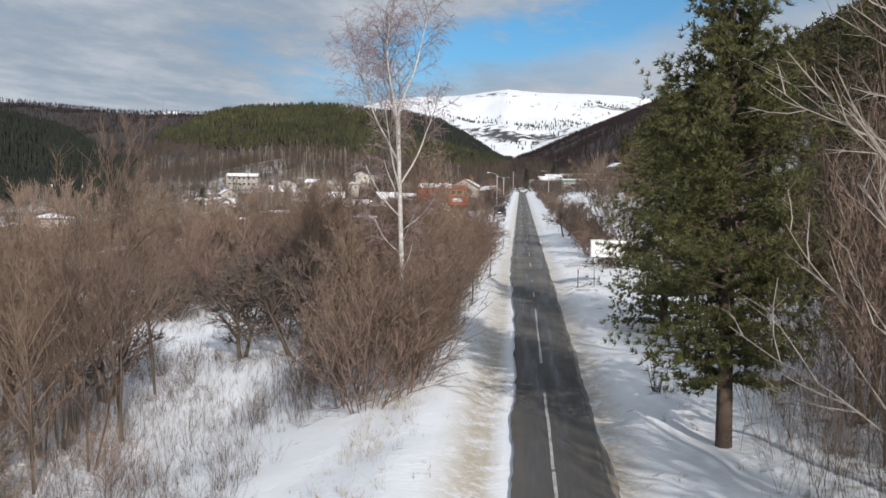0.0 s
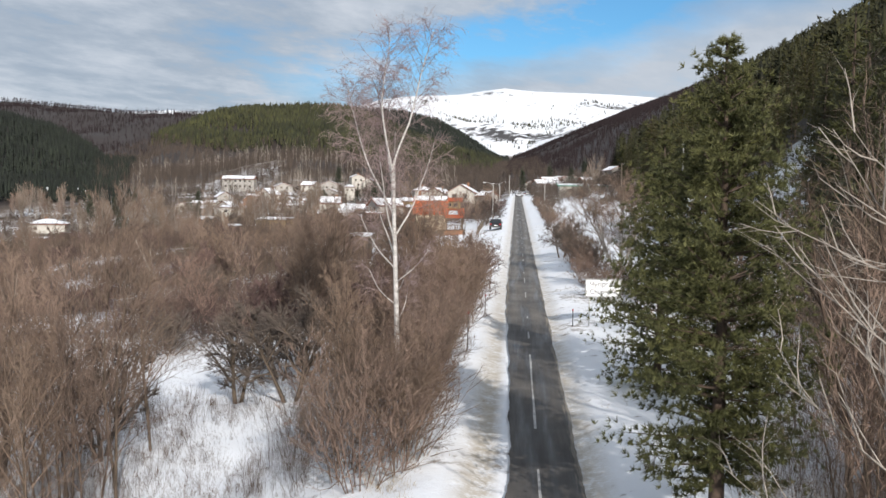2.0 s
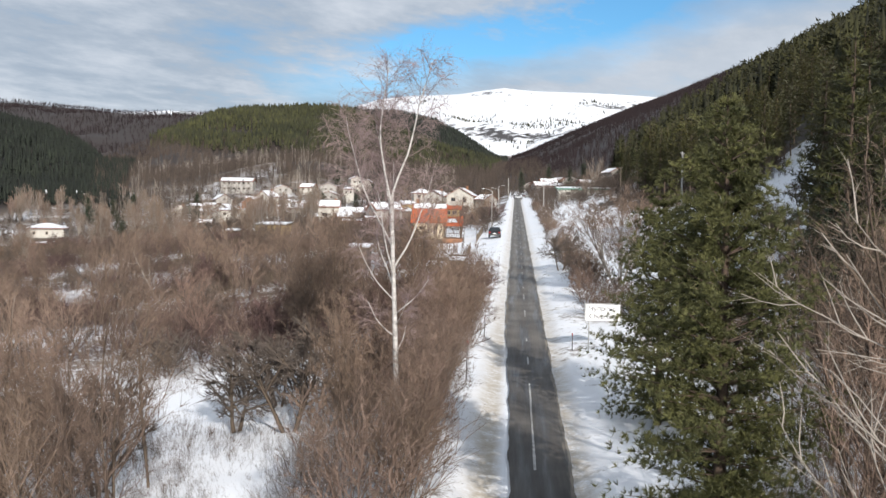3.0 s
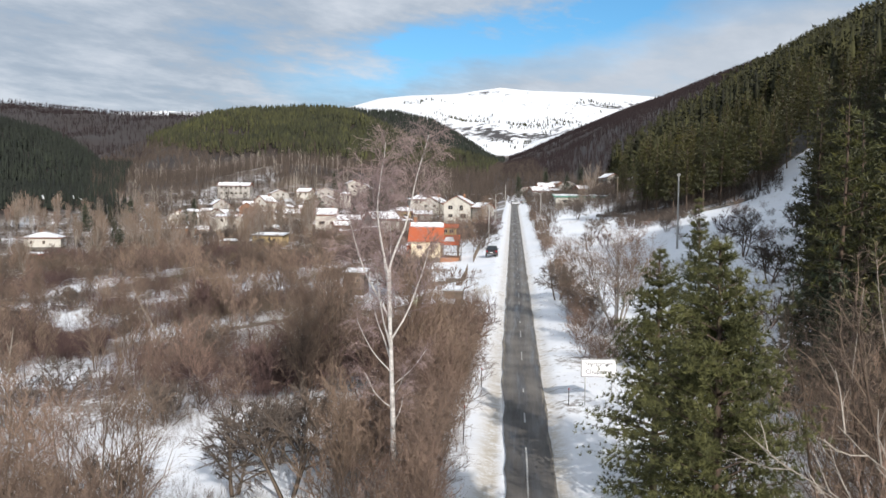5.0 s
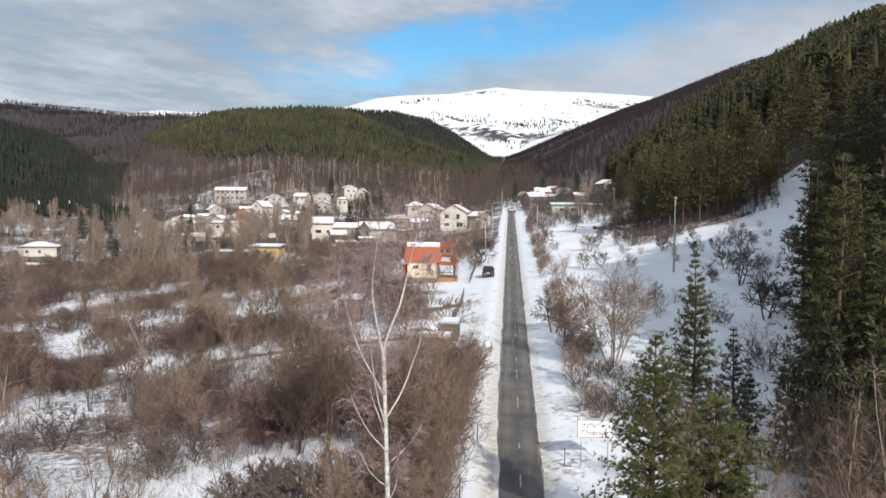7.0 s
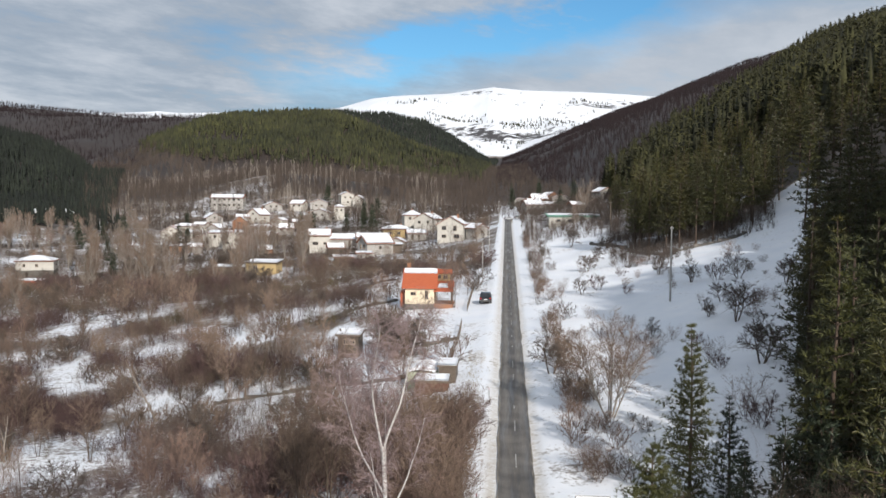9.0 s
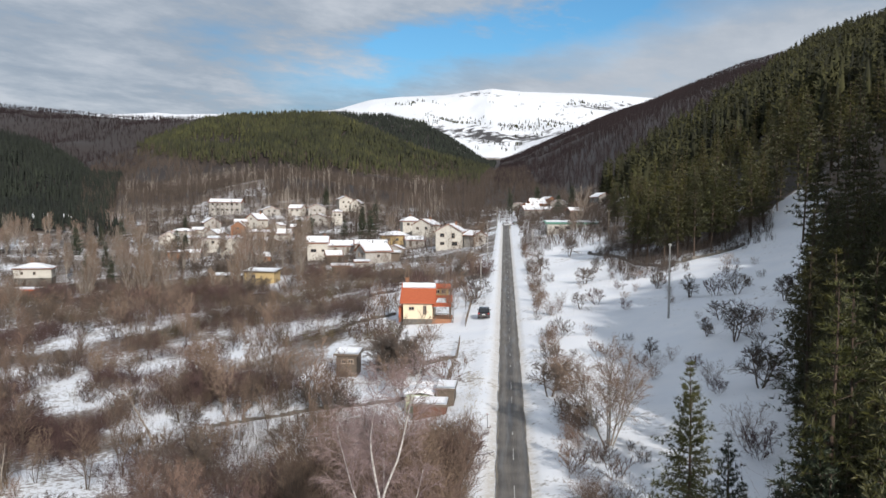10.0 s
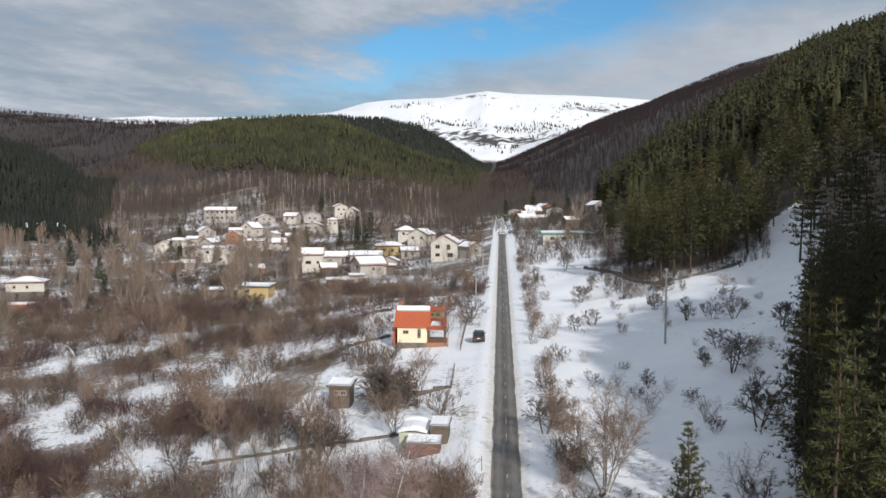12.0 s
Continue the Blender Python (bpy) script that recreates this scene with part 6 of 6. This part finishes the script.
for k, (x, y, r, w, d, h, m) in enumerate([(-103, 430, 12, 6, 5, 2.4, M_GREYWALL), (-113, 424, -20, 5, 4, 2.2, M_WOOD), (-99, 396, 8, 6, 4, 2.2, M_GREYWALL), (-90, 440, -12, 7, 6, 2.8, M_WHITE), (-110, 440, 25, 6, 6, 3.0, M_GREYWALL),
                                           (-76, 430, -5, 7, 5, 2.4, M_OCHRE), (-68, 414, 18, 6, 5, 2.2, M_WOOD), (-117, 480, -14, 7, 6, 3.0, M_WHITE), (-100, 503, 6, 7, 6, 3.2, M_GREYWALL), (-78, 490, -22, 6, 6, 2.8, M_WHITE), (-66, 478, 10, 7, 5, 2.6, M_GREYWALL),
                                           (-30, 304, 14, 5, 4, 2.0, M_WOOD), (-10, 312, -10, 6, 4, 2.2, M_GREYWALL), (-4, 346, 8, 7, 5, 2.4, M_GREYWALL), (-46, 346, -16, 6, 5, 2.4, M_WOOD), (16, 348, 4, 6, 5, 2.2, M_WOOD), (-58, 332, 20, 5, 4, 2.0, M_OCHRE),
                                           (60, 462, -18, 7, 6, 2.8, M_GREYWALL), (56, 548, -8, 8, 7, 3.0, M_GREYWALL), (64, 395, 15, 6, 5, 2.4, M_WOOD)]):
    house("outbuilding", "low outbuilding with a snowy gable roof between gardens", x, y, r, w, d, h, 1.3, m, M_OLDTILE, "gable", "x" if k % 3 else "y", 1, [(0.6, h * 0.55, 0.9, 0.8)], (), None, -w * 0.25, 0, 0.45, "outbuilding", "outbuildings", k)
house("long_hall", "long white hall with a green sheet roof edge and snow", 52.5, 329.0, -2, 18.5, 8.0, 3.0, 0.9, M_WHITE, M_GREEN, "mono", "x", 0.7, [(-6, 1.6, 1.6, 1.2), (-2, 1.6, 1.6, 1.2), (3, 1.6, 1.6, 1.2), (6.5, 1.6, 1.6, 1.2)], [], None, None, 0, 0.7, "hall")
house("village_house", "low roadside house with a snowy roof", 17.0, 316.0, 30, 4.6, 6.5, 3.0, 1.4, M_GREYWALL, M_OLDTILE, "gable", "y", 1, [(0, 1.8, 1.0, 1.0)], [], None)
house("tool_shed", "small weathered board shed with a thick snowy roof", -9.2, 114.2, -8, 2.5, 2.6, 2.3, 0.35, M_WOOD, M_WOOD, "mono", "x", 1, [(-0.35, 1.6, 0.6, 0.6), (0.5, 1.6, 0.7, 0.6)], [], category="shed", group="sheds", over=0.3)


def garden_hut():
    """Low hut with a round snowy roof, a side shed and a lean-to."""
    ob = thing("garden_hut", "low garden hut with a rounded snow-covered roof", "hut")
    W, N = Shape(), Shape()
    W.box(0, 0, 0.6, 2.7, 4.6, 1.9)
    part("wall", W, M_PALEGREEN, ob, "pale green plaster")
    vs, fs = [], []
    for y in (-2.6, -0.9, 0.9, 2.6):
        for k in range(9):
            t = -1 + k / 4
            vs += [(t * 1.5, y, 1.5 + 0.30 * (1 - t * t)), (t * 1.5, y, 1.68 + 0.34 * (1 - t * t))]
    for i in range(3):
        for k in range(8):
            a, b = i * 18 + k * 2, i * 18 + k * 2 + 2
            fs += [(a + 1, b + 1, b + 19, a + 19), (a, a + 18, b + 18, b)]
    for i in (0, 54):
        fs += [(i + 2 * k, i + 2 * k + 2, i + 2 * k + 3, i + 2 * k + 1) for k in range(8)]
    for k in (0, 16):
        fs += [(k + 18 * i, k + 18 * i + 1, k + 18 * i + 19, k + 18 * i + 18) for i in range(3)]
    N.add(vs, fs)
    part("roof_snow", N, M_SNOW, ob, "rounded snowy roof", smooth=True)
    ob.matrix_basis = pose(-0.3, 97.0, gz(-0.3, 97.0), 0, 0, -6)


garden_hut()
house("shed", "small board shed with a flat snowy roof by a hut", 2.25, 95.9, -6, 1.7, 3.2, 1.3, 0.2, M_WOOD, M_WOOD, "mono", "x", 1, (), (), category="shed", group="sheds", over=0.15)
house("shed", "low brown shed with a snowy roof before a hut", 0.6, 92.7, -6, 3.2, 2.0, 0.65, 0.3, M_REDBOARD, M_WOOD, "mono", "x", 1, (), (), category="shed", group="sheds", over=0.15)


# ---- road things ----
def car(label, paint, x, y, rz, lift=0.0):
    ob = thing("car", label, "car", "parked cars")
    prof = [(-2.15, 0.42), (-2.2, 0.75), (-2.1, 1.02), (-1.95, 1.1), (-1.55, 1.58), (-1.1, 1.66), (0.35, 1.62), (1.0, 1.08), (1.95, 0.92), (2.15, 0.72), (2.15, 0.4)]
    S = Shape()
    n = len(prof)
    vs = [(flank * (0.91 if z < 1.1 else 0.91 - 0.34 * (z - 1.1)), py, z) for flank in (-1, 1) for py, z in prof]
    S.add(vs, [tuple(range(n)), tuple(reversed(range(n, 2 * n)))] + [(i, n + i, n + (i + 1) % n, (i + 1) % n) for i in range(n)])
    part("body", S, paint, ob)
    G = Shape()
    slab(G, [(-0.66, -1.99, 1.13), (0.66, -1.99, 1.13), (0.6, -1.62, 1.53), (-0.6, -1.62, 1.53)], 0.015)
    part("rear_window", G, M_GLASS, ob)
    G = Shape()
    slab(G, [(-0.6, 0.45, 1.56), (0.6, 0.45, 1.56), (0.68, 0.95, 1.15), (-0.68, 0.95, 1.15)], 0.015)
    part("windscreen", G, M_GLASS, ob)
    for sx in (-1, 1):
        G = Shape()
        G.add([(sx * 0.905, -1.5, 1.14), (sx * 0.905, 0.7, 1.14), (sx * 0.80, 0.3, 1.5), (sx * 0.80, -1.3, 1.5)], [(0, 1, 2, 3)])
        part("side_window", G, M_GLASS, ob)
        part("tail_lamp", Shape().box(sx * 0.74, -2.18, 0.92, 0.26, 0.06, 0.2), M_REDLENS, ob)
        part("headlamp", Shape().box(sx * 0.68, 2.1, 0.78, 0.34, 0.08, 0.14), M_METAL, ob)
        part("mirror", Shape().box(sx * 1.0, 0.62, 1.12, 0.18, 0.1, 0.14), paint, ob)
        for yy in (-1.35, 1.32):
            w = part("wheel", Shape().tube([Vector((sx * 0.74, yy, 0.33)), Vector((sx * 0.95, yy, 0.33))], [0.33, 0.33], 14), M_RUBBER, ob)
            part("rim", Shape().tube([Vector((sx * 0.94, yy, 0.33)), Vector((sx * 0.965, yy, 0.33))], [0.2, 0.19], 10), M_METAL, w)
    part("bumper", Shape().box(0, -2.2, 0.55, 1.7, 0.12, 0.22, 0, 0.04), M_DARKMETAL, ob)
    part("plate_bar", Shape().box(0, -2.27, 0.74, 0.5, 0.02, 0.11), M_SIGN, ob)
    ob.matrix_basis = pose(x, y, gz(x, y) + lift, 1.9, 0, rz)


car("black estate car parked on the snowy verge", M_BLACKPAINT, 9.35, 147.5, -5, 0.05)
car("silver car parked where the road ends", M_SILVER, 36.0, 404.0, -70, 0.05)
car("dark car parked among others at the road end", M_BLACKPAINT, 40.5, 405.0, -80, 0.05)
car("pale car parked in snow at the road end", M_SILVER, 45.0, 406.0, -76, 0.05)


def street_lamp(x, y, h, turn, label="grey street lamp pole with a short arm beside the road"):
    ob = thing("street_lamp", label, "street lamp", "street lamps")
    part("pole", Shape().tube([Vector((0, 0, -0.4)), Vector((0, 0, h * 0.5)), Vector((0, 0, h))], [0.12, 0.1, 0.075], 8), M_CONCRETE, ob, smooth=True)
    part("arm", Shape().tube([Vector((0, 0, h - 0.1)), Vector((0.5, 0, h + 0.25)), Vector((1.5, 0, h + 0.45))], [0.045, 0.04, 0.035], 6), M_METAL, ob, smooth=True)
    part("lamp_head", Shape().box(1.75, 0, h + 0.45, 0.6, 0.26, 0.14, 0, 0.05), M_METAL, ob)
    ob.matrix_basis = pose(x, y, gz(x, y), 0, 0, turn)


street_lamp(11.1, 184.9, 7.0, 180)
street_lamp(16.6, 246.0, 6.6, 180)
street_lamp(29.2, 252.0, 7.2, 170)
street_lamp(21.4, 318.0, 7.0, 0)


def utility_pole(x, y, h, label, arm=False):
    ob = thing("utility_pole", label, "utility pole", "utility poles")
    part("pole", Shape().tube([Vector((0, 0, -0.5)), Vector((0, 0, h * 0.5)), Vector((0, 0, h))], [0.16, 0.13, 0.095], 9), M_CONCRETE if not arm else M_WOOD, ob, smooth=True)
    part("crossarm", Shape().box(0, 0, h - 0.35, 1.1 if arm else 0.5, 0.1, 0.1), M_DARKMETAL, ob)
    for a in ((-0.45, 0.45) if arm else (-0.2, 0.2)):
        part("insulator", Shape().tube([Vector((a, 0, h - 0.3)), Vector((a, 0, h - 0.12))], [0.045, 0.03], 6), M_SIGN, ob)
    ob.matrix_basis = pose(x, y, gz(x, y))


utility_pole(33.7, 129.0, 10.4, "tall slim concrete pole on the snow slope")
utility_pole(2.0, 300.0, 8.5, "wooden pole beside a village garden", True)
utility_pole(52.0, 262.0, 9.0, "wooden pole at the wood edge", True)
utility_pole(30.0, 385.0, 9.0, "concrete pole near the parked cars")


def town_sign():
    ob = thing("town_sign", "white place-name sign on two posts beside the road", "sign")
    part("board", Shape().box(0, 0, 2.15, 1.95, 0.04, 1.0, 0, 0.01), M_SIGN, ob)
    F = Shape()
    for cx, cz, sx, sz in ((0, 2.62, 1.9, 0.03), (0, 1.68, 1.9, 0.03), (-0.945, 2.15, 0.03, 0.91), (0.945, 2.15, 0.03, 0.91)):
        F.box(cx, -0.024, cz, sx, 0.006, sz)
    part("border", F, M_INK, ob, "thin black border line")
    for a in (-0.72, 0.72):
        part("post", Shape().tube([Vector((a, 0.05, -0.4)), Vector((a, 0.05, 2.5))], [0.035, 0.035], 8), M_METAL, ob, smooth=True)
    for text, z in (("Чупрене", 2.25), ("Chuprene", 1.84)):
        cu = bpy.data.curves.new("lettering", "FONT")
        cu.body, cu.size, cu.align_x, cu.extrude = text, 0.36, "CENTER", 0.004
        cu.materials.append(M_INK)
        t = new("lettering", cu)
        t.parent = ob
        t.matrix_basis = pose(0, -0.027, z, 90, 0, 0)
    ob.matrix_basis = pose(9.15, 52.8, gz(9.15, 52.8) - 0.1, 0, 0, -3)


town_sign()


def snow_stake(x, y, h):
    ob = thing("snow_stake", "thin dark snow stake beside the road", "stake", "snow stakes")
    part("rod", Shape().tube([Vector((0, 0, -0.3)), Vector((0, 0, h))], [0.03, 0.025], 6), M_DARKMETAL, ob, smooth=True)
    part("cap", Shape().tube([Vector((0, 0, h)), Vector((0, 0, h + 0.12))], [0.034, 0.03], 6), M_REDLENS, ob)
    ob.matrix_basis = pose(x, y, gz(x, y), 0, random.uniform(-2, 2))


for x, y, h in [(1.55, 45.6, 1.9), (3.0, 57.3, 1.2), (7.6, 53.2, 1.0), (5.6, 84.0, 1.3), (4.1, 71.5, 1.2)]:
    snow_stake(x, y, h)


def brush_heap():
    rnd = random.Random(4)
    S = Shape()
    for k in range(160):
        a = rnd.uniform(0, 6.283)
        p = Vector((math.cos(a) * rnd.uniform(0, 0.5), math.sin(a) * rnd.uniform(0, 0.35), 0))
        S.spike(p, Vector((rnd.gauss(0, 1), rnd.gauss(0, 1), rnd.uniform(0.1, 0.7))).normalized(), rnd.uniform(0.2, 0.6), 0.014)
    for k in range(14):
        S.spike(Vector((-0.3 + rnd.gauss(0, 0.08), 0, 0)), Vector((rnd.gauss(0, 0.3), rnd.gauss(0, 0.2), 1)).normalized(), rnd.uniform(0.7, 1.3), 0.012)
    ob = new("brush_heap", S.mesh("brush_heap", M_PINEBARK))
    tagged(ob, "dark heap of cut brush on the snowy verge", "brush heap", kind="stuff")
    ob.matrix_basis = pose(6.35, 28.3, gz(6.35, 28.3))


brush_heap()


def wall_run(name, label, pts, h, t, mat, category, n_per=1.2, posts=False):
    """A low wall or fence along a line; its stones or rails follow the ground."""
    ob = thing(name, label, category, "garden walls and fences")
    rnd = random.Random(len(pts) * 13 + int(h * 10))
    for (x0, y0), (x1, y1) in zip(pts, pts[1:]):
        L = math.hypot(x1 - x0, y1 - y0)
        n = max(1, round(L / n_per))
        ang = math.atan2(y1 - y0, x1 - x0)
        for k in range(n):
            a, b = (k + 0.5) / n, (k + 1.0) / n
            x, y = x0 + (x1 - x0) * a, y0 + (y1 - y0) * a
            z = gz(x, y)
            if posts:
                part("post", Shape().box(x, y, z + h / 2 - 0.1, 0.09, 0.09, h + 0.2, ang), mat, ob)
                S = Shape()
                xb, yb = x0 + (x1 - x0) * (a + 1 / n), y0 + (y1 - y0) * (a + 1 / n)
                zb = gz(xb, yb)
                for q in (0.35, 0.85):
                    S.tube([Vector((x, y, z + h * q)), Vector((xb, yb, zb + h * q))], [0.03, 0.03], 4)
                part("rail", S, mat, ob)
            else:
                hh = h * rnd.uniform(0.55, 1.25)
                part("wall_stone", Shape().box(x, y, z + hh / 2 - 0.25, L / n * 0.98, t * rnd.uniform(0.9, 1.15), hh + 0.5, ang + rnd.uniform(-0.05, 0.05), 0.06), mat, ob)
    return ob


wall_run("stone_wall", "dark dry-stone wall along the foot of the wood", [(41.3, 234), (44.6, 209), (46.3, 185.5), (50.9, 184), (63.5, 184)], 0.65, 0.5, M_STONE, "wall", 0.95)
wall_run("fence", "dark wooden fence beside the drive", [(6.1, 140.4), (8.6, 169.4)], 1.1, 0.1, M_WOOD, "fence", 1.8, True)
wall_run("fence", "wooden garden fence with thin rails by the verge", [(2.0, 99.0), (4.1, 117.8), (4.8, 128.0)], 1.1, 0.1, M_WOOD, "fence", 1.8, True)
wall_run("garden_wall", "low stone garden wall on snow", [(4.1, 117.8), (-0.5, 115.5)], 0.5, 0.4, M_STONE, "wall", 1.3)
wall_run("garden_wall", "low stone terrace wall below the garden", [(0.0, 101.0), (-6.0, 99.0), (-14.0, 97.0), (-22.0, 98.0)], 0.3, 0.35, M_STONE, "wall", 0.8)
wall_run("garden_wall", "low stone wall behind the red house garden", [(-5.0, 160.0), (-16.0, 146.0)], 0.4, 0.5, M_STONE, "wall", 0.9)
wall_run("garden_wall", "low wall of stones between snowy gardens", [(-6.0, 190.0), (-20.0, 182.0), (-34.0, 183.0)], 0.6, 0.5, M_STONE, "wall", 2.0)
wall_run("fence", "thin fence at the hedge foot beside the verge", [(1.8, 60.0), (3.6, 78.0)], 1.0, 0.1, M_WOOD, "fence", 2.2, True)
